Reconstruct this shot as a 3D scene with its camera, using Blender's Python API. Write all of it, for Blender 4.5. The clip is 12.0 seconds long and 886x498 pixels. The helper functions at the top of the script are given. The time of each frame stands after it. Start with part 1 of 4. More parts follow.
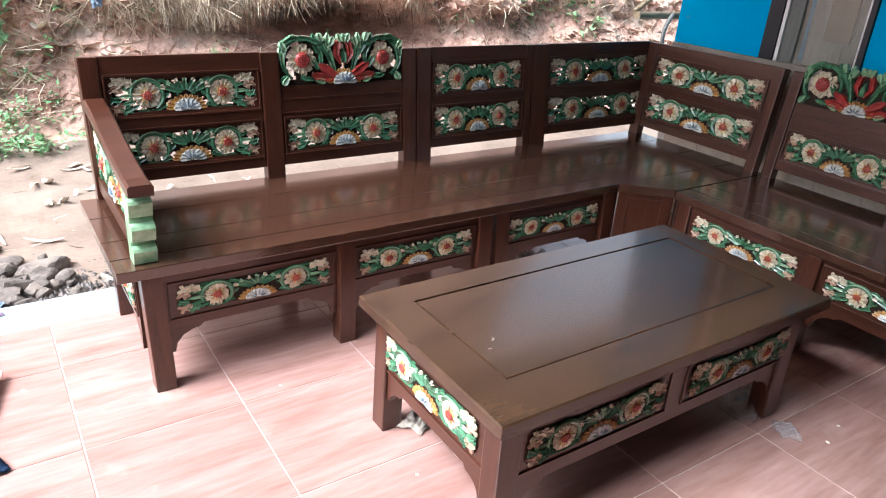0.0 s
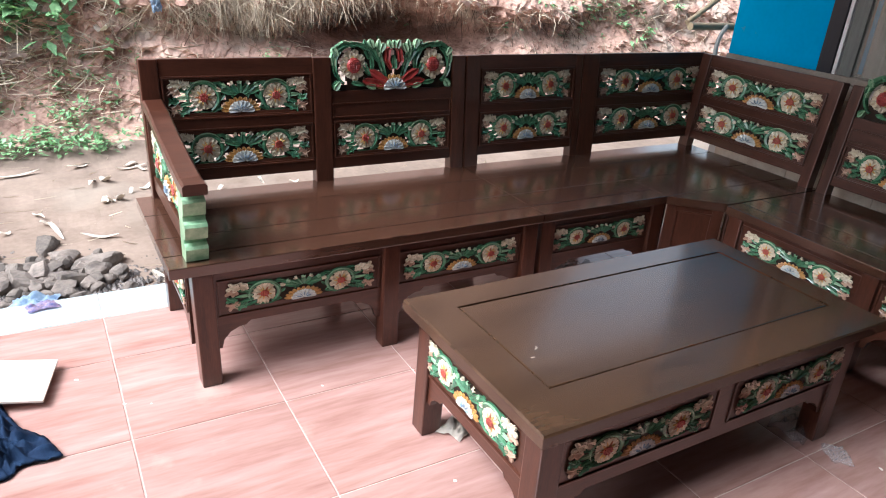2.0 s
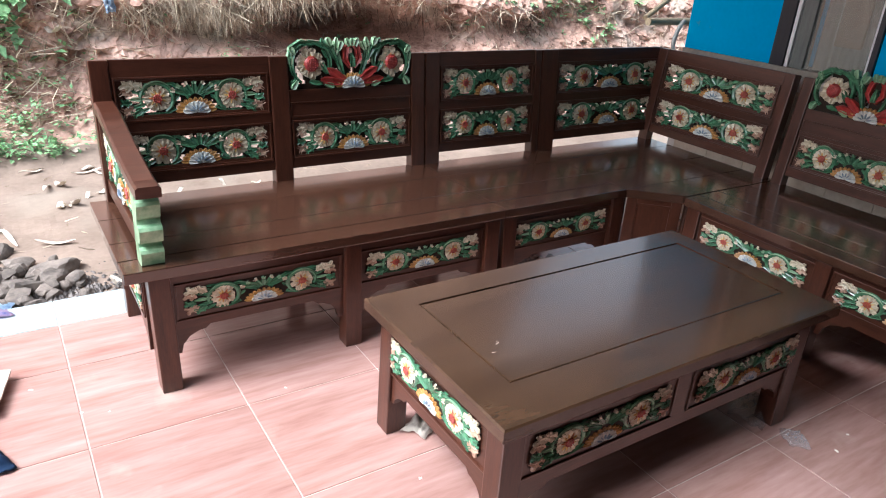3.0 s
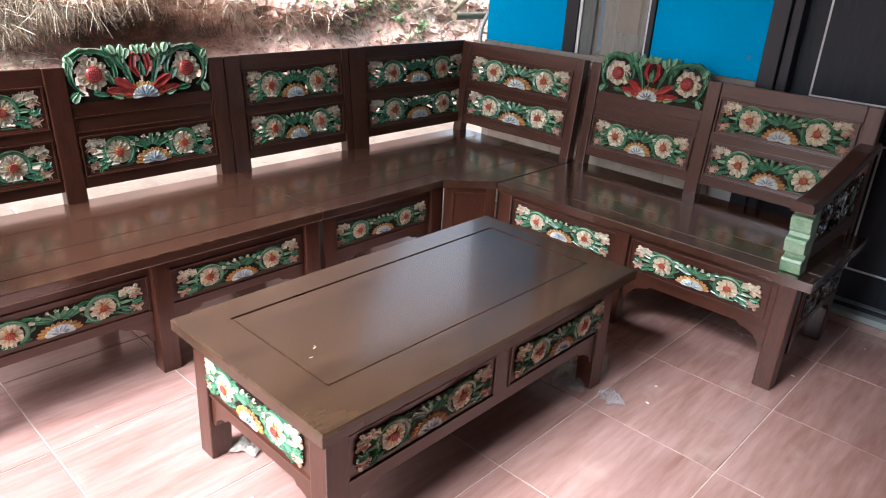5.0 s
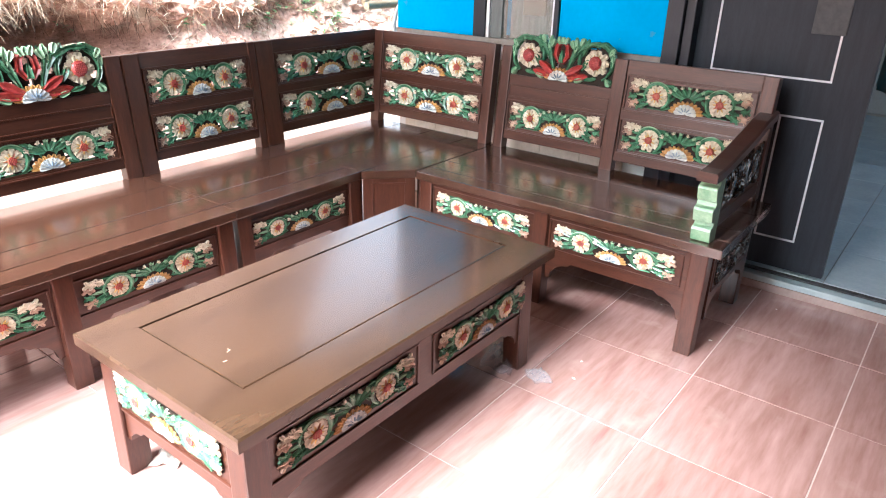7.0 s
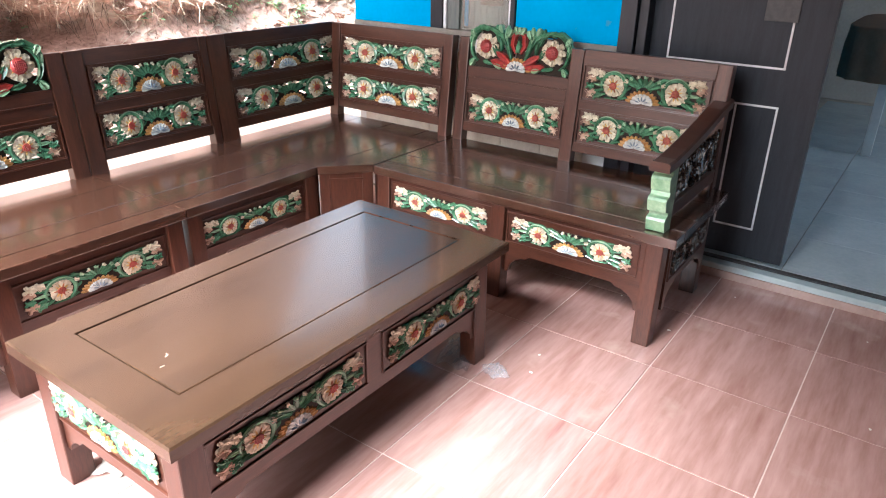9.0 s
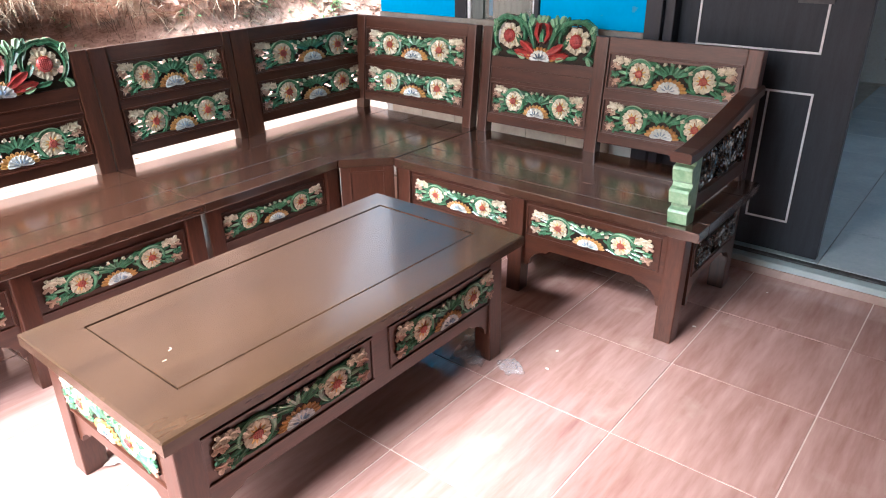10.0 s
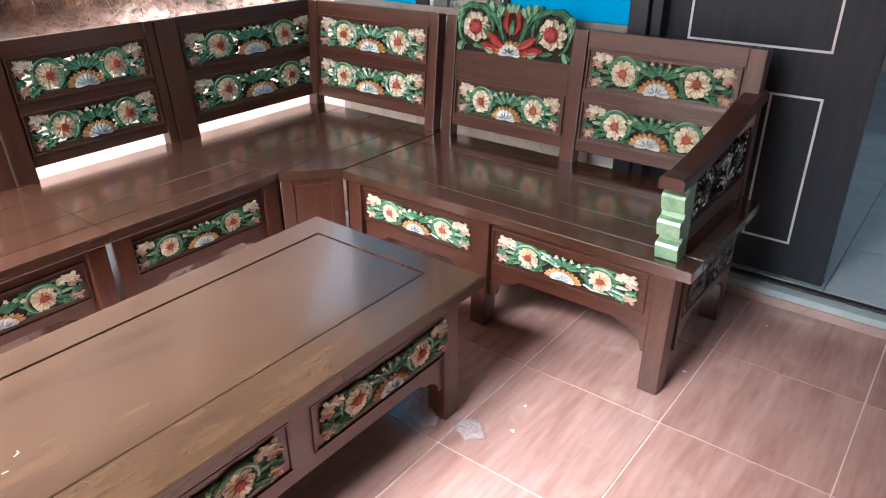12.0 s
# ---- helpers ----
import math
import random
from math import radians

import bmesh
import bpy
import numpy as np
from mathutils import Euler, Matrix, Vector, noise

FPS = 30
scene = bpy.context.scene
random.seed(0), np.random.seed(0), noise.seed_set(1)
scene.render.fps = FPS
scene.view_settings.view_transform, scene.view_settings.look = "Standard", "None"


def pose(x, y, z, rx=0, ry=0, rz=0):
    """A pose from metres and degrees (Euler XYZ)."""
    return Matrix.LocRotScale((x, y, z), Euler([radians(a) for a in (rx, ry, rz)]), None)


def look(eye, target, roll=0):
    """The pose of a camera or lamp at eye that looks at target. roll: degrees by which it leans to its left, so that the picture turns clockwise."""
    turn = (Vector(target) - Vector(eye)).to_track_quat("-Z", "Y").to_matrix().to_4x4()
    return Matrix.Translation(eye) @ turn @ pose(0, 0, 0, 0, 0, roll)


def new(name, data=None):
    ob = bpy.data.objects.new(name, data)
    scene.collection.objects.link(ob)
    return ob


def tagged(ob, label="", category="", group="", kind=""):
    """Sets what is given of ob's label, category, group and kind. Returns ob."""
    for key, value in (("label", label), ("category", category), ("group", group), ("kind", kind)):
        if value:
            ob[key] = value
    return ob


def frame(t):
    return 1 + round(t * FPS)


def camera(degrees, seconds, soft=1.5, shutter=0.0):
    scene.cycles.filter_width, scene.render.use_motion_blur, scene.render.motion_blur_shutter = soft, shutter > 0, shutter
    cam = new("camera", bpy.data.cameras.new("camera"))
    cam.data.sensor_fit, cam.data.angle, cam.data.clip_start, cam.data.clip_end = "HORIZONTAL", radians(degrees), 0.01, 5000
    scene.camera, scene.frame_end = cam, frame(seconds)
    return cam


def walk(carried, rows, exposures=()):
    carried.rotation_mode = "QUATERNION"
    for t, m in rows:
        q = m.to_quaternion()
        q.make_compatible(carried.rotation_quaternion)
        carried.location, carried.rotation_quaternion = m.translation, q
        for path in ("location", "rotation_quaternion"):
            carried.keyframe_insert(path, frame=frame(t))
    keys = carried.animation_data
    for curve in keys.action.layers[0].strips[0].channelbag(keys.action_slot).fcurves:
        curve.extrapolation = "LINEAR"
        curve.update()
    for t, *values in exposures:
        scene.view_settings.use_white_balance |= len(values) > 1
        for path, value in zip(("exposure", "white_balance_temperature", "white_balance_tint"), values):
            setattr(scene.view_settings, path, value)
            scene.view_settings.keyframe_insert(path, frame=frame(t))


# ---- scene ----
cam = camera(64.8, 12.0, soft=1.1)
PATH = [
    (0, (-0.075, 0.012, 1.22), (0.97, 1.506, 0.398), 4.2),
    (0.5, (-0.087, 0.014, 1.221), (0.876, 1.562, 0.397), 4.4),
    (1, (-0.087, 0.016, 1.22), (0.847, 1.582, 0.4), 4.3),
    (1.5, (-0.09, 0.013, 1.223), (0.85, 1.578, 0.405), 4.5),
    (2, (-0.087, 0.014, 1.217), (0.862, 1.577, 0.407), 4.5),
    (2.5, (-0.083, 0.011, 1.217), (0.88, 1.566, 0.408), 4.4),
    (3, (-0.064, 0.002, 1.214), (0.958, 1.52, 0.406), 4.2),
    (3.5, (-0.037, -0.01, 1.214), (1.073, 1.443, 0.404), 4.0),
    (5.5, (0.031, -0.06, 1.207), (1.436, 1.133, 0.432), 2.8),
    (6, (0.042, -0.069, 1.205), (1.479, 1.084, 0.427), 2.2),
    (6.5, (0.05, -0.074, 1.202), (1.503, 1.055, 0.419), 1.7),
    (7, (0.065, -0.08, 1.198), (1.529, 1.025, 0.401), 1.6),
    (9, (0.138, -0.125, 1.196), (1.629, 0.928, 0.38), 1.1),
    (9.5, (0.171, -0.166, 1.194), (1.622, 0.945, 0.382), 0.1),
    (10, (0.218, -0.18, 1.188), (1.624, 0.97, 0.351), -0.6),
    (10.5, (0.29, -0.166, 1.189), (1.687, 0.988, 0.343), 0.0),
    (11, (0.394, -0.101, 1.185), (1.805, 1.036, 0.338), 0.8),
    (11.5, (0.478, -0.05, 1.193), (1.915, 1.058, 0.351), 0.5),
    (12, (0.569, -0.025, 1.192), (1.977, 1.076, 0.296), -0.3),
]
walk(cam, [(t, look(eye, target, roll)) for t, eye, target, roll in PATH],
     exposures=[(0.0, 1.8, 5650, 9), (1.0, 1.48, 5650, 9), (3.5, 1.56, 5620, 9), (5.5, 2.28, 5620, 9), (6.5, 2.92, 5620, 9), (7.2, 3.15, 5650, 9), (9.5, 2.85, 5700, 9), (12.0, 2.8, 5700, 8)])

# ---- world, sun, exposure ----
world = bpy.data.worlds.new("world")
scene.world = world
world.use_nodes = True
wn = world.node_tree.nodes
sky = wn.new("ShaderNodeTexSky")
sky.sky_type, sky.sun_disc = "NISHITA", False
sky.sun_elevation, sky.sun_rotation = radians(51), radians(-82)
sky.air_density, sky.dust_density, sky.ozone_density = 1.6, 7.0, 0.6
wn["Background"].inputs["Strength"].default_value = 0.15
haze = wn.new("ShaderNodeHueSaturation")
haze.inputs["Saturation"].default_value = 0.35
world.node_tree.links.new(sky.outputs["Color"], haze.inputs["Color"])
world.node_tree.links.new(haze.outputs["Color"], wn["Background"].inputs["Color"])
sun = new("sun", bpy.data.lights.new("sun", "SUN"))
sun.data.energy, sun.data.angle, sun.data.color = 1.5, radians(28), (1.0, 0.98, 0.955)
sun.matrix_world = look((-5.5, 0.8, 7.0), (0, 0, 0))


# ---- materials ----
def material(name, dark, light, scale=6.0, stretch=(1, 1, 1), rough=0.5, bump=0.1, coat=0.0, spread=0.0, detail=6.0,
             fine=60.0, metal=0.0, spec=0.5, island=0.0, turn=(0, 0, 0), dirt=None, low=0.3, high=0.7):
    """Two colours mixed by coarse and fine noise in object space, with bump, gloss variation and piece to piece variation."""
    m = bpy.data.materials.new(name)
    m.use_nodes = True
    n, link = m.node_tree.nodes, m.node_tree.links.new
    b = n["Principled BSDF"]
    tc = n.new("ShaderNodeTexCoord")
    mp = n.new("ShaderNodeMapping")
    mp.inputs["Scale"].default_value, mp.inputs["Rotation"].default_value = stretch, turn
    info = n.new("ShaderNodeObjectInfo")
    shift = n.new("ShaderNodeVectorMath")
    shift.operation = "ADD"
    mul = n.new("ShaderNodeMath")
    mul.operation, mul.inputs[1].default_value = "MULTIPLY", 37.0
    link(info.outputs["Random"], mul.inputs[0])
    link(tc.outputs["Object"], shift.inputs[0])
    link(mul.outputs[0], shift.inputs[1])
    link(shift.outputs[0], mp.inputs["Vector"])
    big, small = n.new("ShaderNodeTexNoise"), n.new("ShaderNodeTexNoise")
    big.inputs["Scale"].default_value, big.inputs["Detail"].default_value, big.inputs["Roughness"].default_value = scale, detail, 0.6
    small.inputs["Scale"].default_value, small.inputs["Detail"].default_value = fine, 3.0
    link(mp.outputs[0], big.inputs["Vector"])
    link(mp.outputs[0], small.inputs["Vector"])
    ramp = n.new("ShaderNodeMapRange")
    ramp.inputs["From Min"].default_value, ramp.inputs["From Max"].default_value = low, high
    blend = n.new("ShaderNodeMix")
    blend.inputs["Factor"].default_value = 0.3
    link(big.outputs["Fac"], blend.inputs[2])
    link(small.outputs["Fac"], blend.inputs[3])
    link(blend.outputs[0], ramp.inputs["Value"])
    mix = n.new("ShaderNodeMix")
    mix.data_type = "RGBA"
    mix.inputs[6].default_value, mix.inputs[7].default_value = (*dark, 1), (*light, 1)
    link(ramp.outputs[0], mix.inputs[0])
    colour = mix.outputs[2]
    if spread or island:
        hsv = n.new("ShaderNodeHueSaturation")
        value = n.new("ShaderNodeMapRange")
        amount = spread or island
        value.inputs["To Min"].default_value, value.inputs["To Max"].default_value = 1 - amount, 1 + amount
        link(n.new("ShaderNodeNewGeometry").outputs["Random Per Island"] if island else info.outputs["Random"], value.inputs["Value"])
        link(value.outputs[0], hsv.inputs["Value"])
        link(colour, hsv.inputs["Color"])
        colour = hsv.outputs[0]
    if dirt:
        stain = n.new("ShaderNodeTexNoise")
        stain.inputs["Scale"].default_value, stain.inputs["Detail"].default_value = dirt[1], 8.0
        link(shift.outputs[0], stain.inputs["Vector"])
        sr = n.new("ShaderNodeMapRange")
        sr.inputs["From Min"].default_value, sr.inputs["From Max"].default_value = dirt[2], dirt[3]
        link(stain.outputs["Fac"], sr.inputs["Value"])
        sm = n.new("ShaderNodeMix")
        sm.data_type = "RGBA"
        link(sr.outputs[0], sm.inputs[0])
        link(colour, sm.inputs[6])
        sm.inputs[7].default_value = (*dirt[0], 1)
        colour = sm.outputs[2]
    link(colour, b.inputs["Base Color"])
    rr = n.new("ShaderNodeMapRange")
    rr.inputs["To Min"].default_value, rr.inputs["To Max"].default_value = rough * 0.8, min(1, rough * 1.25)
    link(big.outputs["Fac"], rr.inputs["Value"])
    link(rr.outputs[0], b.inputs["Roughness"])
    b.inputs["Metallic"].default_value, b.inputs["Coat Weight"].default_value = metal, coat
    b.inputs["Coat Roughness"].default_value, b.inputs["Specular IOR Level"].default_value = 0.12, spec
    if bump:
        bp = n.new("ShaderNodeBump")
        bp.inputs["Strength"].default_value, bp.inputs["Distance"].default_value = bump, 0.004
        link(blend.outputs[0], bp.inputs["Height"])
        link(bp.outputs[0], b.inputs["Normal"])
    return m


WOOD = material("lacquered_wood", (0.033, 0.0108, 0.006), (0.088, 0.029, 0.0158), 5, (1, 9, 9), 0.3, 0.08, 0.3, spec=0.5, spread=0.12, fine=40)
WOOD_UP = material("lacquered_wood_upright", (0.033, 0.0108, 0.006), (0.088, 0.029, 0.0158), 5, (9, 9, 1), 0.3, 0.08, 0.3, spec=0.5, spread=0.12, fine=40)
TOP = material("tabletop_wood", (0.026, 0.0132, 0.007), (0.072, 0.038, 0.0195), 2.2, (1, 5, 5), 0.24, 0.02, 0.5, spec=0.45, spread=0.06, fine=12, low=0.3, high=0.7)
SEAT = material("seat_wood", (0.033, 0.0145, 0.0085), (0.082, 0.036, 0.0215), 4, (1, 8, 8), 0.2, 0.04, 1.0, spec=0.8, spread=0.1, fine=24, low=0.2, high=0.8)
SEAT.node_tree.nodes["Principled BSDF"].inputs["Coat Roughness"].default_value = 0.14
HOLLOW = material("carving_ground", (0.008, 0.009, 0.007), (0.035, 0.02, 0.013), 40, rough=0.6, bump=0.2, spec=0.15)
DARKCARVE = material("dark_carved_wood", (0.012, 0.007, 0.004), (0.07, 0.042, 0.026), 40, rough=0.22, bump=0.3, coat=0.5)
CREAM = material("cream_paint", (0.34, 0.28, 0.17), (0.82, 0.76, 0.6), 55, rough=0.32, bump=0.25, coat=0.3, spread=0.08)
GREEN = material("green_paint", (0.012, 0.06, 0.032), (0.13, 0.33, 0.18), 34, rough=0.24, bump=0.3, coat=0.6, spread=0.15)
PALE = material("pale_green_paint", (0.1, 0.27, 0.14), (0.42, 0.6, 0.38), 25, rough=0.3, bump=0.2, coat=0.4)
RED = material("red_paint", (0.22, 0.018, 0.018), (0.46, 0.06, 0.05), 60, rough=0.32, bump=0.3, coat=0.3)
ORANGE = material("orange_paint", (0.24, 0.055, 0.02), (0.46, 0.17, 0.06), 60, rough=0.32, bump=0.3, coat=0.3)
GOLD = material("gold_paint", (0.3, 0.13, 0.035), (0.6, 0.34, 0.1), 60, rough=0.32, bump=0.3, coat=0.3)
YELLOW = material("yellow_paint", (0.5, 0.28, 0.06), (0.75, 0.52, 0.18), 60, rough=0.32, bump=0.3, coat=0.3)
BLUE = material("blue_paint", (0.16, 0.24, 0.34), (0.34, 0.43, 0.52), 70, rough=0.32, bump=0.2, coat=0.3)
SNOW = material("white_blue_paint", (0.4, 0.43, 0.44), (0.72, 0.73, 0.68), 40, rough=0.32, bump=0.2, coat=0.3)
PINK = material("salmon_paint", (0.26, 0.13, 0.085), (0.6, 0.43, 0.31), 45, rough=0.34, bump=0.25, coat=0.3)
TILE = material("wood_look_tile", (0.235, 0.108, 0.083), (0.53, 0.34, 0.3), 2.4, (1.0, 7, 1), 0.12, 0.006, 0.0, spread=0.06, fine=9, low=0.22, high=0.78, dirt=((0.5, 0.36, 0.3), 5, 0.62, 0.8))
GROUT = material("grout", (0.5, 0.36, 0.31), (0.66, 0.5, 0.44), 30, rough=0.85, bump=0.2)
BORDER = material("white_border_tile", (0.37, 0.46, 0.48), (0.48, 0.56, 0.575), 8, rough=0.22, bump=0.03, dirt=((0.4, 0.36, 0.3), 9, 0.6, 0.8))
# pink puts the red floor's reflection into the riser colour
RISER = material("floor_tinted_riser_tile", (0.36, 0.25, 0.22), (0.5, 0.37, 0.33), 6, rough=0.25, bump=0.02)
CONCRETE = material("porch_concrete", (0.22, 0.2, 0.17), (0.36, 0.33, 0.29), 9, rough=0.9, bump=0.5)
BLUEWALL = material("blue_wall_paint", (0.0, 0.34, 0.72), (0.0, 0.43, 0.84), 3, spec=0.15, rough=0.65, bump=0.1, dirt=((0.12, 0.3, 0.5), 14, 0.68, 0.8))
DADO = material("cream_dado_tile", (0.5, 0.42, 0.33), (0.72, 0.64, 0.53), 7, rough=0.45, bump=0.1, spread=0.08)
DARKFRAME = material("dark_frame_paint", (0.007, 0.01, 0.017), (0.018, 0.023, 0.033), 6, (8, 8, 1), 0.5, 0.1, 0.1)
DOOR = material("black_door_paint", (0.012, 0.017, 0.025), (0.028, 0.036, 0.048), 5, (8, 8, 1), 0.5, 0.12, 0.0, spec=0.3, dirt=((0.06, 0.07, 0.08), 12, 0.7, 0.85))
STRIPE = material("white_stripe", (0.7, 0.72, 0.75), (0.85, 0.86, 0.88), 30, rough=0.45, bump=0.05)
PLASTER = material("interior_plaster", (0.3, 0.28, 0.25), (0.42, 0.4, 0.36), 3, rough=0.8, bump=0.1)
GREYTILE = material("grey_interior_tile", (0.36, 0.43, 0.46), (0.48, 0.55, 0.58), 5, rough=0.2, bump=0.01, spread=0.03)
BLACKTRIM = material("black_pebble_trim", (0.01, 0.01, 0.012), (0.05, 0.05, 0.055), 60, rough=0.4, bump=0.4)
WHITE = material("white_paint", (0.68, 0.68, 0.66), (0.8, 0.8, 0.78), 10, rough=0.5, bump=0.05)
ROOF = material("roof_underside", (0.13, 0.1, 0.08), (0.22, 0.18, 0.14), 4, rough=0.8, bump=0.1)
EARTH = material("red_earth", (0.2, 0.105, 0.075), (0.74, 0.49, 0.385), 4.5, rough=0.95, bump=1.0, detail=12, fine=40, dirt=((0.46, 0.37, 0.3), 2.3, 0.56, 0.66), spec=0.2, low=0.36, high=0.64)
YARD = material("trodden_earth", (0.18, 0.132, 0.1), (0.31, 0.235, 0.185), 3.0, rough=0.95, bump=0.6, detail=10, fine=40, dirt=((0.3, 0.25, 0.2), 1.7, 0.55, 0.75), spec=0.2)
STRAW = material("dry_straw", (0.34, 0.26, 0.18), (0.64, 0.54, 0.41), 20, rough=0.85, bump=0.1, island=0.35, spec=0.2)
ROOT = material("dark_root", (0.08, 0.05, 0.035), (0.24, 0.15, 0.1), 20, rough=0.9, bump=0.3, island=0.3)
LEAF = material("weed_leaf", (0.1, 0.25, 0.09), (0.34, 0.54, 0.26), 20, rough=0.5, bump=0.2, island=0.4)
DRYLEAF = material("dry_leaf", (0.5, 0.42, 0.33), (0.76, 0.68, 0.57), 25, rough=0.75, bump=0.3, spread=0.15)
STONE = material("dark_stone", (0.05, 0.042, 0.037), (0.25, 0.205, 0.17), 8, rough=0.85, bump=0.8, spread=0.35, fine=50)
RUBBLE = material("rubble", (0.07, 0.06, 0.055), (0.24, 0.21, 0.19), 12, rough=0.9, bump=0.5, island=0.4)
CARD = material("cardboard", (0.6, 0.5, 0.43), (0.72, 0.62, 0.55), 6, rough=0.8, bump=0.1)
NAVY = material("navy_cloth", (0.006, 0.025, 0.075), (0.02, 0.06, 0.15), 14, rough=0.9, bump=0.4, fine=200)
PAPER = material("crumpled_paper", (0.62, 0.55, 0.47), (0.8, 0.74, 0.66), 14, rough=0.8, bump=0.3)
BAMBOO = material("bamboo", (0.16, 0.12, 0.07), (0.36, 0.28, 0.17), 8, (1, 8, 8), 0.55, 0.2)
HOSE = material("grey_hose", (0.14, 0.14, 0.13), (0.28, 0.27, 0.25), 10, rough=0.5, bump=0.1)
CURTAIN = material("beige_curtain", (0.34, 0.36, 0.31), (0.5, 0.5, 0.43), 6, (6, 6, 1), 0.85, 0.2, dirt=((0.4, 0.3, 0.18), 3, 0.6, 0.66))
BROWNCLOTH = material("brown_tablecloth", (0.12, 0.075, 0.05), (0.2, 0.13, 0.09), 9, rough=0.85, bump=0.3)
SASH = material("grey_green_sash", (0.1, 0.12, 0.12), (0.18, 0.2, 0.19), 8, (8, 8, 1), 0.5, 0.1)
BOARD = material("old_board", (0.22, 0.16, 0.1), (0.4, 0.31, 0.2), 5, (6, 6, 1), 0.7, 0.2)
PLATE = material("dark_grey_plate", (0.05, 0.055, 0.06), (0.09, 0.095, 0.1), 30, rough=0.6, bump=0.2)
GREYPAINT = material("grey_paint", (0.4, 0.42, 0.42), (0.52, 0.54, 0.54), 10, rough=0.5, bump=0.05)
WRAP = material("printed_wrapper", (0.12, 0.16, 0.45), (0.7, 0.5, 0.55), 60, rough=0.3, bump=0.1)
BLUEBAG = material("pale_blue_plastic", (0.2, 0.32, 0.5), (0.5, 0.62, 0.74), 30, rough=0.35, bump=0.2)


def clear(name, rough, tint, alpha):
    m = bpy.data.materials.new(name)
    m.use_nodes = True
    b = m.node_tree.nodes["Principled BSDF"]
    b.inputs["Base Color"].default_value, b.inputs["Roughness"].default_value = (*tint, 1), rough
    b.inputs["Alpha"].default_value, b.inputs["IOR"].default_value = alpha, 1.45
    return m


GLASS = clear("window_glass", 0.12, (0.5, 0.5, 0.46), 0.35)
PLASTIC = clear("clear_plastic_film", 0.05, (0.85, 0.85, 0.88), 0.24)


# ---- mesh helpers ----
def finish(bm, name, mats, smooth=False):
    bmesh.ops.recalc_face_normals(bm, faces=bm.faces)
    me = bpy.data.meshes.new(name)
    bm.to_mesh(me)
    bm.free()
    for m in (mats if isinstance(mats, (list, tuple)) else [mats]):
        me.materials.append(m)
    if smooth:
        me.polygons.foreach_set("use_smooth", [True] * len(me.polygons))
    return me


def part(name, data, mats=None, parent=None, label="", m=None, smooth=False):
    """Links a bmesh or a ready mesh as one object, under a thing or part if given."""
    if isinstance(data, bmesh.types.BMesh):
        data = finish(data, name, mats, smooth)
    ob = new(name, data)
    if parent:
        ob.parent = parent
    if m is not None:
        ob.matrix_basis = m
    return tagged(ob, label)


def thing(name, label, category, m=None, group="", kind=""):
    ob = new(name)
    if m is not None:
        ob.matrix_basis = m
    return tagged(ob, label, category, group, kind)


def box(bm, x0, x1, y0, y1, z0, z1, bevel=0.003, m=None, segments=2):
    r = bmesh.ops.create_cube(bm, size=1)
    vs = r["verts"]
    for v in vs:
        v.co = Vector((x0 + (v.co.x + 0.5) * (x1 - x0), y0 + (v.co.y + 0.5) * (y1 - y0), z0 + (v.co.z + 0.5) * (z1 - z0)))
    if bevel:
        es = list({e for v in vs for e in v.link_edges})
        out = bmesh.ops.bevel(bm, geom=es, offset=bevel, segments=segments, affect="EDGES", profile=0.6)
        vs = list({v for f in out["faces"] for v in f.verts} | {v for v in vs if v.is_valid})
    if m is not None:
        for v in vs:
            v.co = m @ v.co
    return vs


def boxed(x0, x1, y0, y1, z0, z1, bevel=0.003):
    bm = bmesh.new()
    box(bm, x0, x1, y0, y1, z0, z1, bevel)
    return bm


def prism(bm, outline, y0, y1):
    """A board cut to an outline of (x, z), from y0 to y1."""
    a = [bm.verts.new((x, y0, z)) for x, z in outline]
    b = [bm.verts.new((x, y1, z)) for x, z in outline]
    bm.faces.new(a)
    bm.faces.new(b[::-1])
    for i in range(len(a)):
        j = (i + 1) % len(a)
        bm.faces.new((a[i], b[i], b[j], a[j]))


VEIN = ((-1, -0.4), (-0.7, 0.95), (0, 0.4), (0.7, 0.95), (1, -0.4))
ROUND = ((-1, -0.4), (-0.8, 0.55), (0, 1), (0.8, 0.55), (1, -0.4))


def ribbon(bm, pts, widths, height, lift=0.0, mat=0, section=VEIN):
    """A carved leaf or stem: domed strip along points (u, v); it stands out to -y."""
    rows = []
    for i, (u, v) in enumerate(pts):
        a, b = pts[max(0, i - 1)], pts[min(len(pts) - 1, i + 1)]
        t = Vector((b[0] - a[0], b[1] - a[1]))
        t = t.normalized() if t.length > 1e-9 else Vector((1, 0))
        n, w = Vector((-t.y, t.x)), widths[i] / 2
        h = height * min(1, 0.35 + widths[i] / (max(widths) + 1e-9))
        rows.append([bm.verts.new((u + n.x * w * k, -lift - h * g, v + n.y * w * k)) for k, g in section])
    for p, q in zip(rows, rows[1:]):
        for k in range(4):
            bm.faces.new((p[k], p[k + 1], q[k + 1], q[k])).material_index = mat


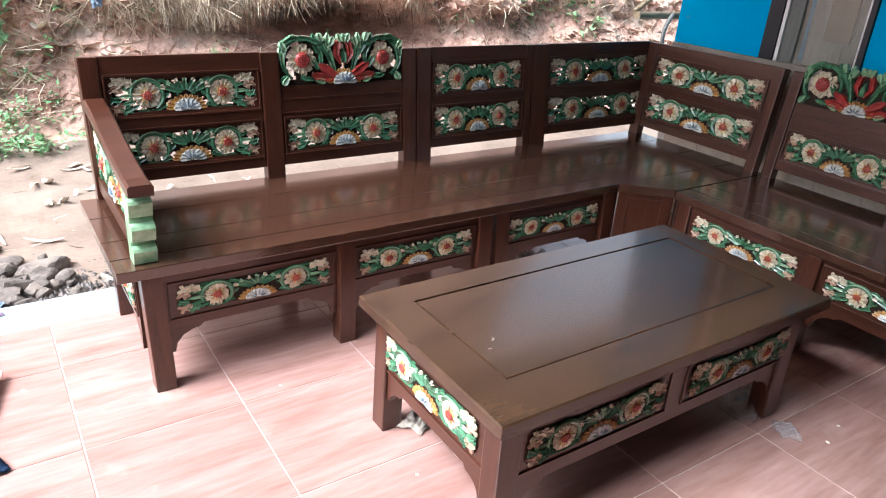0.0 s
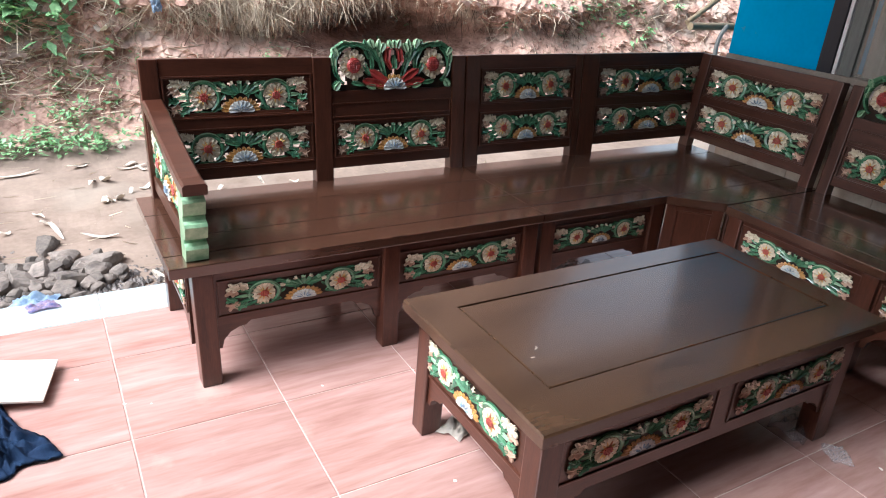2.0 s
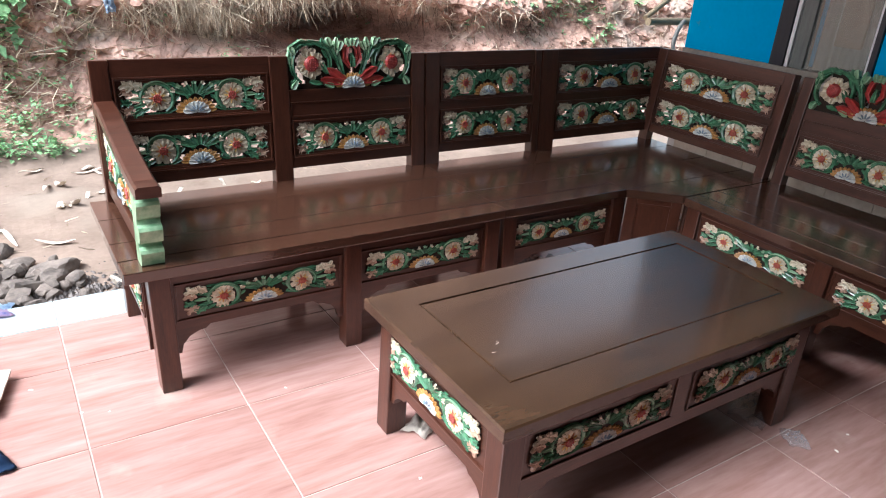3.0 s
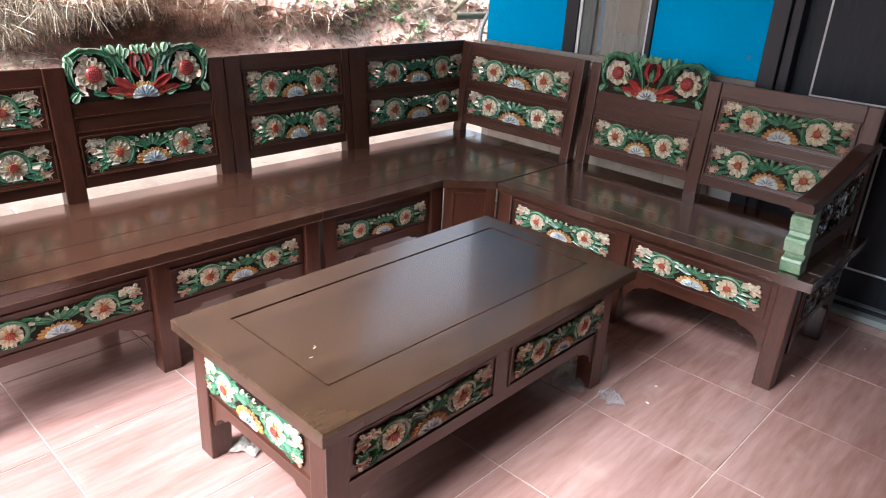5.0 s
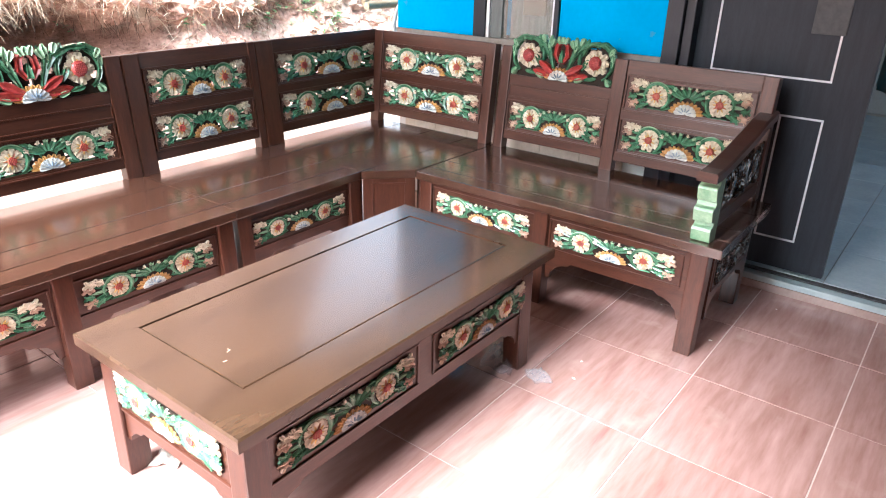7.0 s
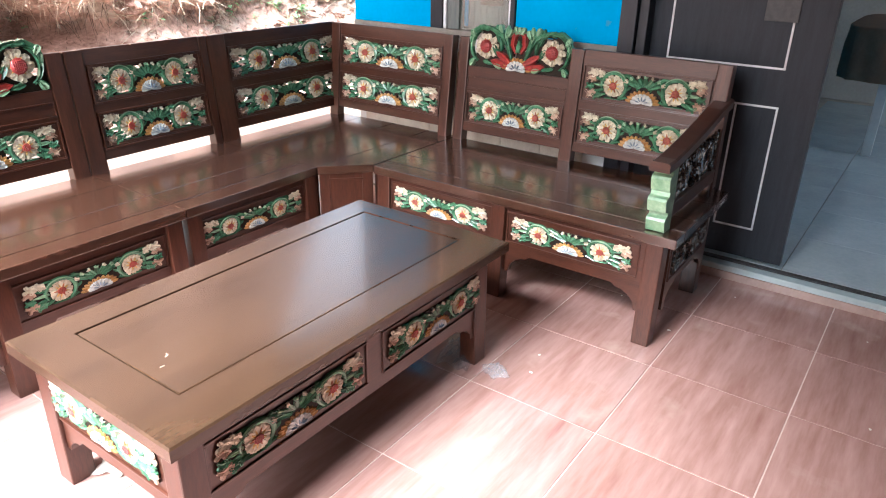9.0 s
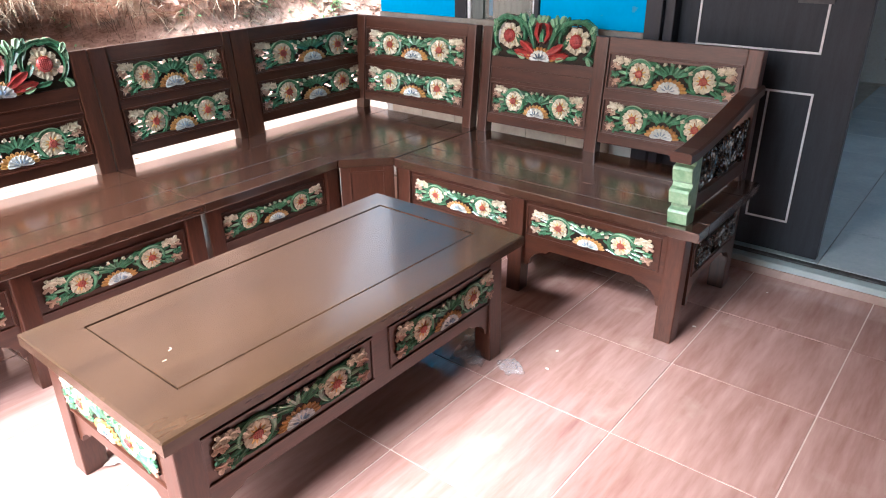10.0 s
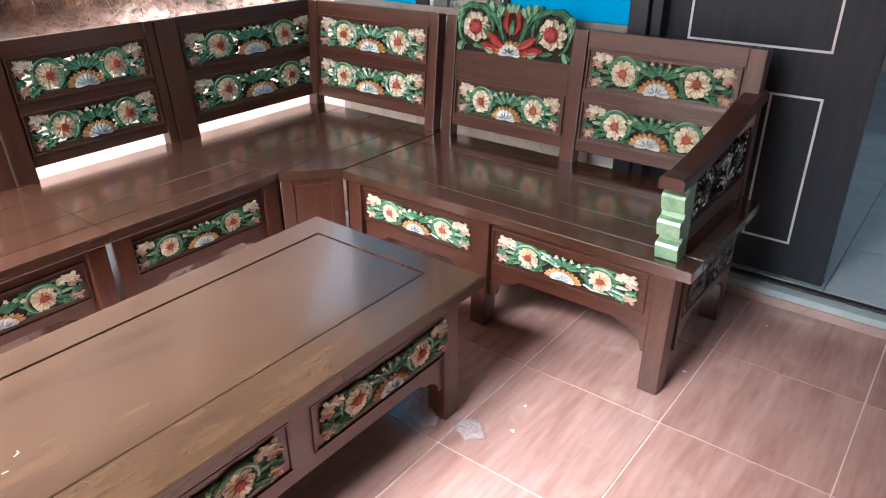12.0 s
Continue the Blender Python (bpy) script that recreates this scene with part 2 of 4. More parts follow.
def dome(bm, u, v, r, height, lift, mat=0, around=10):
    rings = []
    for k, (rr, hh) in enumerate(((1, -0.3), (0.95, 0.35), (0.6, 0.85))):
        rings.append([bm.verts.new((u + r * rr * math.cos(2 * math.pi * i / around), -lift - height * hh, v + r * rr * math.sin(2 * math.pi * i / around))) for i in range(around)])
    top = bm.verts.new((u, -lift - height, v))
    for a, b in zip(rings, rings[1:]):
        for i in range(around):
            bm.faces.new((a[i], a[(i + 1) % around], b[(i + 1) % around], b[i])).material_index = mat
    for i in range(around):
        bm.faces.new((rings[-1][i], rings[-1][(i + 1) % around], top)).material_index = mat


def arc(cu, cv, r, a0, a1, n=10, grow=1.0):
    return [(cu + r * (1 + (grow - 1) * i / n) * math.cos(radians(a0 + (a1 - a0) * i / n)), cv + r * (1 + (grow - 1) * i / n) * math.sin(radians(a0 + (a1 - a0) * i / n))) for i in range(n + 1)]


def leafwidths(n, w, tip=0.15):
    return [w * max(tip, math.sin(math.pi * (0.12 + 0.88 * i / (n - 1))) ** 0.8) for i in range(n)]


# ---- carved panels ----
CARVED = {}


def blossom_mesh(r, rnd):
    """Two rings of broad notched petals with yellow grooves near the centre."""
    bm = bmesh.new()
    n = 9
    for ring, (reach, lift) in enumerate(((1.06, 0.002), (0.92, 0.006))):
        for i in range(n):
            a = 2 * math.pi * (i + 0.5 * ring) / n + rnd.uniform(-0.1, 0.1)
            ln = r * reach * rnd.uniform(0.9, 1.08)
            twist = rnd.uniform(-0.12, 0.12)
            pts = [(ln * f * math.cos(a + twist * f), ln * f * math.sin(a + twist * f)) for f in (0.2, 0.5, 0.78, 0.94, 1.0)]
            ribbon(bm, pts, [r * 0.2, r * 0.4, r * 0.58, r * 0.5, r * 0.22], 0.008, lift)
    for i in range(n):
        a = 2 * math.pi * (i + rnd.uniform(0.3, 0.7)) / n
        pts = [(r * f * math.cos(a), r * f * math.sin(a)) for f in (0.2, 0.42, 0.66)]
        ribbon(bm, pts, [r * 0.16, r * 0.17, r * 0.03], 0.005, 0.0115, 1 + (i % 3 == 0))
    return finish(bm, "blossom", [CREAM, YELLOW, ORANGE])


def centre_mesh(r):
    bm = bmesh.new()
    dome(bm, 0, 0, r * 0.36, 0.006, 0.016)
    for i in range(-2, 3):
        for j in range(-2, 3):
            if i * i + j * j < 6:
                dome(bm, i * r * 0.13, j * r * 0.13, r * 0.07, 0.004, 0.02, 1, 5)
    return finish(bm, "blossom_centre", [ORANGE, RED], True)


def fan_mesh(r):
    bm = bmesh.new()

    def rays(n, fs, ws, lift, mat, wide, a0=7, a1=173):
        for i in range(n):
            a = radians(a0 + (a1 - a0) * i / (n - 1))
            ribbon(bm, [(r * f * math.cos(a) * wide, r * f * math.sin(a)) for f in fs], [r * w for w in ws], 0.007, lift, mat)
    rays(11, (0.55, 0.8, 0.95, 1.04), (0.2, 0.36, 0.26, 0.05), 0.005, 0, 1.4)
    rays(11, (0.5, 0.62, 0.78), (0.16, 0.2, 0.05), 0.010, 1, 1.25)
    rays(8, (0.02, 0.44, 0.68, 0.78), (0.1, 0.34, 0.4, 0.18), 0.013, 2, 1.2, 6, 174)
    rays(5, (0.2, 0.4, 0.54), (0.05, 0.09, 0.04), 0.0185, 3, 1.05, 20, 160)
    return finish(bm, "half_blossom", [GOLD, YELLOW, SNOW, BLUE])


def single(name, mat, pts, widths, height, lift):
    bm = bmesh.new()
    ribbon(bm, pts, widths, height, lift, 0, ROUND if name == "stem" else VEIN)
    if name == "end_leaf":
        # side lobes of an acanthus leaf
        a, b = Vector(pts[1]), Vector(pts[3])
        d, w = (b - a).normalized(), max(widths)
        for i, turn in ((1, 62), (1, -62), (3, 48), (3, -48)):
            t = radians(turn)
            side = Vector((d.x * math.cos(t) - d.y * math.sin(t), d.x * math.sin(t) + d.y * math.cos(t)))
            p = Vector(pts[i])
            ribbon(bm, [tuple(p + side * w * f) for f in (0.1, 0.4, 0.62, 0.74)], [w * f for f in (0.3, 0.5, 0.44, 0.16)], height * 0.8, lift + 0.001)
    return finish(bm, name, mat)


def scroll_pieces(w, h, c):
    """Green stems round both blossoms, leaf fans towards the ends, tips above the middle, curled end leaves."""
    out = []
    for s in (-1, 1):
        ring = arc(s * c, 0, h * 0.46, 90 - s * 120, 90 + s * 150, 18)
        out.append(("stem", GREEN, ring, [h * 0.05 + h * 0.13 * math.sin(math.pi * (0.1 + 0.75 * i / 18)) for i in range(19)], 0.011, 0.003))
        # pale strip on the ring's upper arc paints in its gloss highlight
        edge = arc(s * c, 0, h * 0.5, 90 - s * 60, 90 + s * 60, 12)
        out.append(("stem_edge", PALE, edge, [h * 0.01 + h * 0.04 * math.sin(math.pi * i / 12) for i in range(13)], 0.006, 0.011))
        lead = [(s * (c - h * 0.25), h * 0.4), (s * c * 0.6, h * 0.42), (s * c * 0.4, h * 0.3), (s * c * 0.26, h * 0.12), (s * c * 0.2, -h * 0.05)]
        out.append(("leaf", GREEN, lead, [h * 0.08, h * 0.17, h * 0.17, h * 0.13, h * 0.06], 0.010, 0.001))
        low = [(s * (c - h * 0.4), -h * 0.2), (s * (c - h * 0.5), -h * 0.34), (s * (c - h * 0.2), -h * 0.46), (s * (c + h * 0.3), -h * 0.46)]
        out.append(("leaf", GREEN, low, [h * 0.06, h * 0.12, h * 0.1, h * 0.04], 0.008, 0.001))
        for u, v, a, ln, wd in ((c - h * 0.5, -0.1, 120, 0.3, 0.13), (c - h * 0.52, 0.16, 100, 0.26, 0.12), (c + h * 0.1, 0.46, 10, 0.4, 0.1), (c - h * 0.1, -0.45, 5, 0.4, 0.1)):
            a = radians(a)
            out.append(("leaf", GREEN, [(s * (u + h * ln * f * math.cos(a)), h * v + h * ln * f * math.sin(a) * 0.6) for f in (0, 0.4, 0.75, 1)], [h * wd * 0.5, h * wd, h * wd * 0.9, h * 0.03], 0.008, 0.002))
        e = s * (w / 2)
        reach = w / 2 - c - h * 0.4
        for k in range(5):
            a = radians(58 - 29 * k)
            p0 = (s * (c + h * 0.36 * math.cos(a * 0.8)), h * 0.38 * math.sin(a * 0.8))
            ln = max(0.2 * h, reach * (0.5 if k in (0, 4) else 0.72))
            pts = [(p0[0] + s * ln * f * math.cos(a * 0.55), p0[1] + ln * f * math.sin(a * 0.55) * 0.8) for f in (0, 0.35, 0.7, 1.0)]
            out.append(("leaf", PALE if k == 2 else GREEN, pts, [h * 0.07, h * 0.14, h * 0.12, h * 0.02], 0.009, 0.003 + 0.001 * k))
        for k, (u, v, a0, turn, ln, wd, m) in enumerate(((0.62, 0.26, 60, -50, 0.36, 0.24, CREAM), (0.38, 0.3, 50, -70, 0.34, 0.28, CREAM), (0.32, 0.1, 55, -110, 0.36, 0.24, PINK), (0.3, -0.08, -20, 70, 0.3, 0.2, GREEN), (0.36, -0.22, -50, 80, 0.36, 0.28, PINK), (0.6, -0.28, -45, 50, 0.36, 0.22, GREEN))):
            p, pts = (e - s * h * u, h * v), []
            for i in range(5):
                pts.append(p)
                b = radians(a0 + turn * i / 4)
                p = (p[0] + s * h * ln / 4 * math.cos(b), max(-h * 0.42, min(h * 0.42, p[1] + h * ln / 4 * math.sin(b))))
            out.append(("end_leaf", m, pts, [h * wd * f for f in (0.4, 0.85, 1.0, 0.9, 0.45)], 0.010, 0.005 + 0.002 * (k % 2)))
    for k in range(7):
        a = radians(90 + (k - 3) * 20)
        pts = [(h * f * math.cos(a) * 0.85, h * (0.0 + f * math.sin(a) * 0.48)) for f in (0.2, 0.5, 0.8, 0.95)]
        out.append(("sprig", GREEN, pts[:3], [h * 0.12, h * 0.19, h * 0.15], 0.009, 0.004))
        out.append(("sprig_tip", CREAM if k % 2 == 0 else PALE, [pts[2], pts[3], (pts[3][0] * 1.06, pts[3][1] * 1.0)], [h * 0.11, h * 0.17, h * 0.08], 0.01, 0.007))
    return [(n, single(n, m, p, ww, hh, l)) for n, m, p, ww, hh, l in out]


def ground_mesh(w, h, seed, holes):
    """The sunk ground of a carving; pierced in the backrests."""
    bm = bmesh.new()
    step = 0.006
    nu, nv = int(w / step), int(h / step)
    grid = {}
    for i in range(nu + 1):
        for j in range(nv + 1):
            grid[i, j] = bm.verts.new((-w / 2 + w * i / nu, -0.002, -h / 2 + h * j / nv))
    for i in range(nu):
        for j in range(nv):
            p = Vector((i * step * 42 + seed * 9.1, j * step * 42, seed * 3.3))
            if holes and noise.noise(p) > 0.1 and not (abs(i / nu - 0.5) * w < 0.5 * h and j < nv * 0.75) and 0 < i < nu - 1 and 0 < j < nv - 1:
                continue
            bm.faces.new((grid[i, j], grid[i + 1, j], grid[i + 1, j + 1], grid[i, j + 1]))
    bmesh.ops.delete(bm, geom=[v for v in bm.verts if not v.link_faces], context="VERTS")
    r = bmesh.ops.extrude_face_region(bm, geom=list(bm.faces))
    for v in r["geom"]:
        if isinstance(v, bmesh.types.BMVert):
            v.co.y += 0.008
    return finish(bm, "carving_ground", [HOLLOW])


def carving(parent, m, w, h, seed, pierced, name="carved_panel", all_dark=False):
    """A carved and painted panel: sunk ground, two blossoms, half blossom, scrolls, end leaves."""
    key = (round(w, 2), round(h, 2), seed % 3, pierced)
    wide = max(1.0, min(1.3, w / (4.25 * h)))
    if key not in CARVED:
        c = w / wide * 0.262
        rnd = random.Random(seed % 3)
        r = min(h * 0.385, w / wide * 0.115)
        CARVED[key] = (ground_mesh(w, h, seed % 3, pierced), blossom_mesh(r, rnd), centre_mesh(r), fan_mesh(h * 0.43), scroll_pieces(w / wide, h, c), c)
    g, bl, ce, fa, pieces, c = CARVED[key]
    panel = part(name, g, parent=parent, m=m, label="dark brown carved floral panel" if all_dark else "carved floral panel painted green, cream and red")
    low = Matrix.Diagonal((wide * 1.03, 0.7 if pierced else 0.45, 1.06, 1))
    for s in (-1, 1):
        part("blossom", bl, parent=panel, m=low @ pose(s * c, 0, 0, 0, 40 * s, 0))
        part("blossom_centre", ce, parent=panel, m=low @ pose(s * c, 0, 0))
    part("half_blossom", fa, parent=panel, m=low @ pose(0, 0, -h * 0.46))
    for n, me in pieces:
        part(n, me, parent=panel, m=low)
    # end panels of the door-side bench: one dark brown replaces every paint
    if all_dark:
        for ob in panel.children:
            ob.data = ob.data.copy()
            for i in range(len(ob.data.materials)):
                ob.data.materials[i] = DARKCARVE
    return panel


def moulding(parent, m, w, h, t=0.008, d=0.007):
    """The thin raised edge round a panel, mitred from four strips."""
    bm = bmesh.new()
    box(bm, -w / 2, w / 2, -d, 0.002, h / 2 - t, h / 2, 0.002)
    box(bm, -w / 2, w / 2, -d, 0.002, -h / 2, -h / 2 + t, 0.002)
    box(bm, -w / 2, -w / 2 + t, -d + 0.0008, 0.002, -h / 2 + t, h / 2 - t, 0.002)
    box(bm, w / 2 - t, w / 2, -d + 0.0008, 0.002, -h / 2 + t, h / 2 - t, 0.002)
    part("moulding", bm, WOOD, parent, m=m)


def crest(parent, m, w, h, seed):
    """The tall crest carving with an uneven, scrolled top."""
    r = h * 0.285
    bm = bmesh.new()
    step = 0.006
    nu, nv = int(w / step), int(h / step)
    grid = {(i, j): bm.verts.new((-w / 2 + w * i / nu, -0.002, h * j / nv)) for i in range(nu + 1) for j in range(nv + 1)}
    for i in range(nu):
        for j in range(nv):
            u, v = (i + 0.5) / nu * 2 - 1, (j + 0.5) / nv
            edge = 0.82 + 0.09 * math.cos(u * 9.4) - (0.2 * max(0, abs(u) - 0.8) * 5 if abs(u) > 0.8 else 0)
            hole = noise.noise(Vector((i * 0.2 + seed, j * 0.2, 5.5))) > 0.25
            if v < edge and not (hole and 0.1 < v and abs(u) < 0.95):
                bm.faces.new((grid[i, j], grid[i + 1, j], grid[i + 1, j + 1], grid[i, j + 1]))
    bmesh.ops.delete(bm, geom=[v for v in bm.verts if not v.link_faces], context="VERTS")
    out = bmesh.ops.extrude_face_region(bm, geom=list(bm.faces))
    for v in out["geom"]:
        if isinstance(v, bmesh.types.BMVert):
            v.co.y += 0.012
    panel = part("crest_panel", bm, [HOLLOW], parent, "crest carving of two red-centred flowers and green scrolls", m)
    c = w * 0.325
    rnd = random.Random(seed)
    bl = blossom_mesh(r, rnd)
    bm = bmesh.new()
    dome(bm, 0, 0, r * 0.56, 0.008, 0.016)
    for i in range(-3, 4):
        for j in range(-3, 4):
            if i * i + j * j < 11:
                dome(bm, i * r * 0.125, j * r * 0.125, r * 0.06, 0.004, 0.022, 0, 5)
    ce = finish(bm, "blossom_centre", RED, True)
    for s in (-1, 1):
        part("blossom", bl, parent=panel, m=pose(s * c, 0, h * 0.5))
        part("blossom_centre", ce, parent=panel, m=pose(s * c, 0, h * 0.5), label="red")
        bm = bmesh.new()
        ribbon(bm, arc(s * c, h * 0.5, h * 0.42, 90 - s * 150, 90 + s * 120, 18), [h * 0.03 + h * 0.09 * math.sin(math.pi * (0.1 + 0.8 * i / 18)) for i in range(19)], 0.012, 0.004)
        ribbon(bm, [(s * w * 0.06, h * 0.2), (s * w * 0.1, h * 0.5), (s * w * 0.13, h * 0.75), (s * w * 0.2, h * 0.95)], [h * 0.05, h * 0.13, h * 0.16, h * 0.05], 0.012, 0.004)
        ribbon(bm, [(s * w * 0.12, h * 0.55), (s * w * 0.17, h * 0.78), (s * w * 0.27, h * 0.9), (s * w * 0.34, h * 0.96)], [h * 0.06, h * 0.14, h * 0.13, h * 0.04], 0.012, 0.006)
        ribbon(bm, [(s * w * 0.3, h * 0.9), (s * w * 0.4, h * 0.92), (s * w * 0.47, h * 0.8), (s * w * 0.49, h * 0.66)], [h * 0.05, h * 0.13, h * 0.13, h * 0.05], 0.012, 0.006)
        part("scroll", bm, GREEN, panel)
        for k, (a, ln) in enumerate(((14, 0.5), (42, 0.52))):
            a = radians(90 - s * (90 - a))
            bm = bmesh.new()
            ribbon(bm, [(h * f * ln * math.cos(a) * 1.5, h * (0.06 + f * ln * math.sin(a))) for f in (0.3, 0.6, 0.85, 1.0)], [h * 0.1, h * 0.2, h * 0.16, h * 0.03], 0.012, 0.008 + 0.002 * k)
            part("red_leaf", bm, RED, panel)
        for u0, v0, a, ln, m in ((0.2, 0.62, 75, 0.4, GREEN), (0.13, 0.66, 95, 0.36, PALE), (0.31, 0.86, 20, 0.3, GREEN), (0.42, 0.2, -30, 0.24, GREEN), (0.2, 0.3, 60, 0.3, GREEN), (0.24, 0.1, 10, 0.3, GREEN), (0.47, 0.45, 80, 0.3, PALE)):
            a = radians(a)
            bm = bmesh.new()
            ribbon(bm, [(s * w * u0 + s * h * ln * f * math.cos(a), h * v0 + h * ln * f * math.sin(a)) for f in (0, 0.4, 0.75, 1.0)], [h * 0.06, h * 0.13, h * 0.12, h * 0.03], 0.011, 0.005)
            part("leaf", bm, m, panel)
        for u0, v0, a in ((0.18, 0.9, 70), (0.45, 0.12, -60), (0.46, 0.74, 60), (0.1, 0.82, 110), (0.2, 0.08, 200)):
            a = radians(a)
            p = (s * w * u0, h * v0)
            bm = bmesh.new()
            ribbon(bm, [(p[0] + s * h * 0.16 * f * math.cos(a), p[1] + h * 0.14 * f * math.sin(a)) for f in (-0.5, 0.1, 0.6, 0.9)], [h * 0.06, h * 0.13, h * 0.14, h * 0.05], 0.012, 0.009)
            part("leaf_tip", bm, PALE, panel)
    part("half_blossom", fan_mesh(h * 0.28), parent=panel, m=pose(0, -0.004, h * 0.02))
    bm = bmesh.new()
    for k in (-1, 1):
        ribbon(bm, [(k * h * 0.05, h * 0.4), (k * h * 0.16, h * 0.58), (k * h * 0.13, h * 0.8), (0, h * 0.92)], [h * 0.06, h * 0.14, h * 0.13, h * 0.08], 0.012, 0.006)
    part("heart_leaf", bm, RED, panel)
    bm = bmesh.new()
    ribbon(bm, [(0, h * 0.42), (0, h * 0.56), (0, h * 0.7)], [h * 0.16, h * 0.14, h * 0.04], 0.012, 0.006, 1)
    for k in (-1, 0, 1):
        ribbon(bm, [(k * h * 0.06, h * 0.84), (k * h * 0.1, h * 0.93), (k * h * 0.13, h * 1.0)], [h * 0.1, h * 0.13, h * 0.05], 0.012, 0.01)
    part("sprig", bm, [PALE, GREEN], panel)


# ---- seating ----
SEATZ = 0.382


def apron_board(x0, x1, z0, z1, y0, y1, foot=0.07, drop=0.075):
    """A board under the seat with curved brackets where it meets the legs."""
    line = [(x0, z1), (x0, z0 - drop)]
    line += [(x0 + foot * 0.25 + foot * (1 - math.cos(radians(a))), z0 - drop + (drop - 0.012) * math.sin(radians(a))) for a in (0, 25, 50, 75, 90)]
    line += [(x0 + foot * 1.45, z0), (x1 - foot * 1.45, z0)]
    line += [(x1 - foot * 0.25 - foot * (1 - math.cos(radians(a))), z0 - drop + (drop - 0.012) * math.sin(radians(a))) for a in (90, 75, 50, 25, 0)]
    line += [(x1, z0 - drop), (x1, z1)]
    bm = bmesh.new()
    prism(bm, line, y0, y1)
    return bm


def leg(parent, x, y, z1=0.35, w=0.056, sx=0.0, sy=0.0):
    bm = bmesh.new()
    for v in box(bm, x - w / 2, x + w / 2, y - w / 2, y + w / 2, 0, z1, 0.004):
        f = 1 - v.co.z / z1
        v.co.x += sx * f
        v.co.y += sy * f
    part("leg", bm, WOOD_UP, parent)


def planks(parent, x0, x1, y0, y1, cuts, z1=SEATZ, t=0.032, mat=None):
    edges = [y0, *cuts, y1]
    for a, b in zip(edges, edges[1:]):
        part("seat_plank", boxed(x0, x1, a + 0.0014, b - 0.0014, z1 - t, z1, 0.0012 if a > y0 else 0.003), mat or SEAT, parent)


def backrest(parent, y, slope, posts, bays, seed, pre=Matrix()):
    """Leaning posts, rails and carved bays. bays: (x0, x1, kind)."""
    k = math.sqrt(1 + slope * slope)
    base = pre @ Matrix.Translation((0, y, SEATZ)) @ Matrix.Rotation(-math.atan(slope), 4, "X")

    def v(z):
        return (z - SEATZ) * k

    for x0, x1 in posts:
        part("post", boxed(x0, x1, -0.004, 0.042, -0.02, v(0.815), 0.004), WOOD_UP, parent, m=base)
    for n, (x0, x1, kind) in enumerate(bays):
        mid, w = (x0 + x1) / 2, x1 - x0
        part("bottom_rail", boxed(x0, x1, 0.002, 0.036, v(0.424), v(0.47), 0.003), WOOD, parent, m=base)
        if kind == "plain":
            part("top_rail", boxed(x0, x1, 0.002, 0.036, v(0.752), v(0.816), 0.003), WOOD, parent, m=base)
            part("middle_rail", boxed(x0, x1, 0.002, 0.036, v(0.584), v(0.636), 0.003), WOOD, parent, m=base)
            spans = ((0.47, 0.584), (0.636, 0.752))
        else:
            part("middle_rail", boxed(x0, x1, 0.002, 0.036, v(0.584), v(0.7), 0.003), WOOD, parent, m=base)
            moulding(parent, base @ pose(mid, 0.002, v(0.632)), w - 0.006, v(0.632 + 0.026) - v(0.632 - 0.026), 0.005, 0.004)
            spans = ((0.47, 0.584),)
            crest(parent, base @ pose(mid, 0.012, v(0.7)), w - 0.002, v(0.872) - v(0.7), seed + n)
        for i, (a, b) in enumerate(spans):
            moulding(parent, base @ pose(mid, 0.002, v((a + b) / 2)), w - 0.012, v(b) - v(a) + 0.022, 0.006, 0.006)
            for s in (-1, 1):
                part("panel_stile", boxed(mid + s * (w / 2 - 0.015) - 0.015, mid + s * (w / 2 - 0.015) + 0.015, 0.006, 0.03, v(a), v(b), 0.001), WOOD, parent, m=base)
                edge = v(b) - 0.004 if s > 0 else v(a) + 0.004
                part("panel_rail", boxed(x0 + 0.03, x1 - 0.03, 0.006, 0.03, edge - 0.005, edge + 0.005, 0.001), WOOD, parent, m=base)
            carving(parent, base @ pose(mid, 0.014, v((a + b) / 2)), w - 0.06, v(b) - v(a) - 0.016, seed + n + i, True)


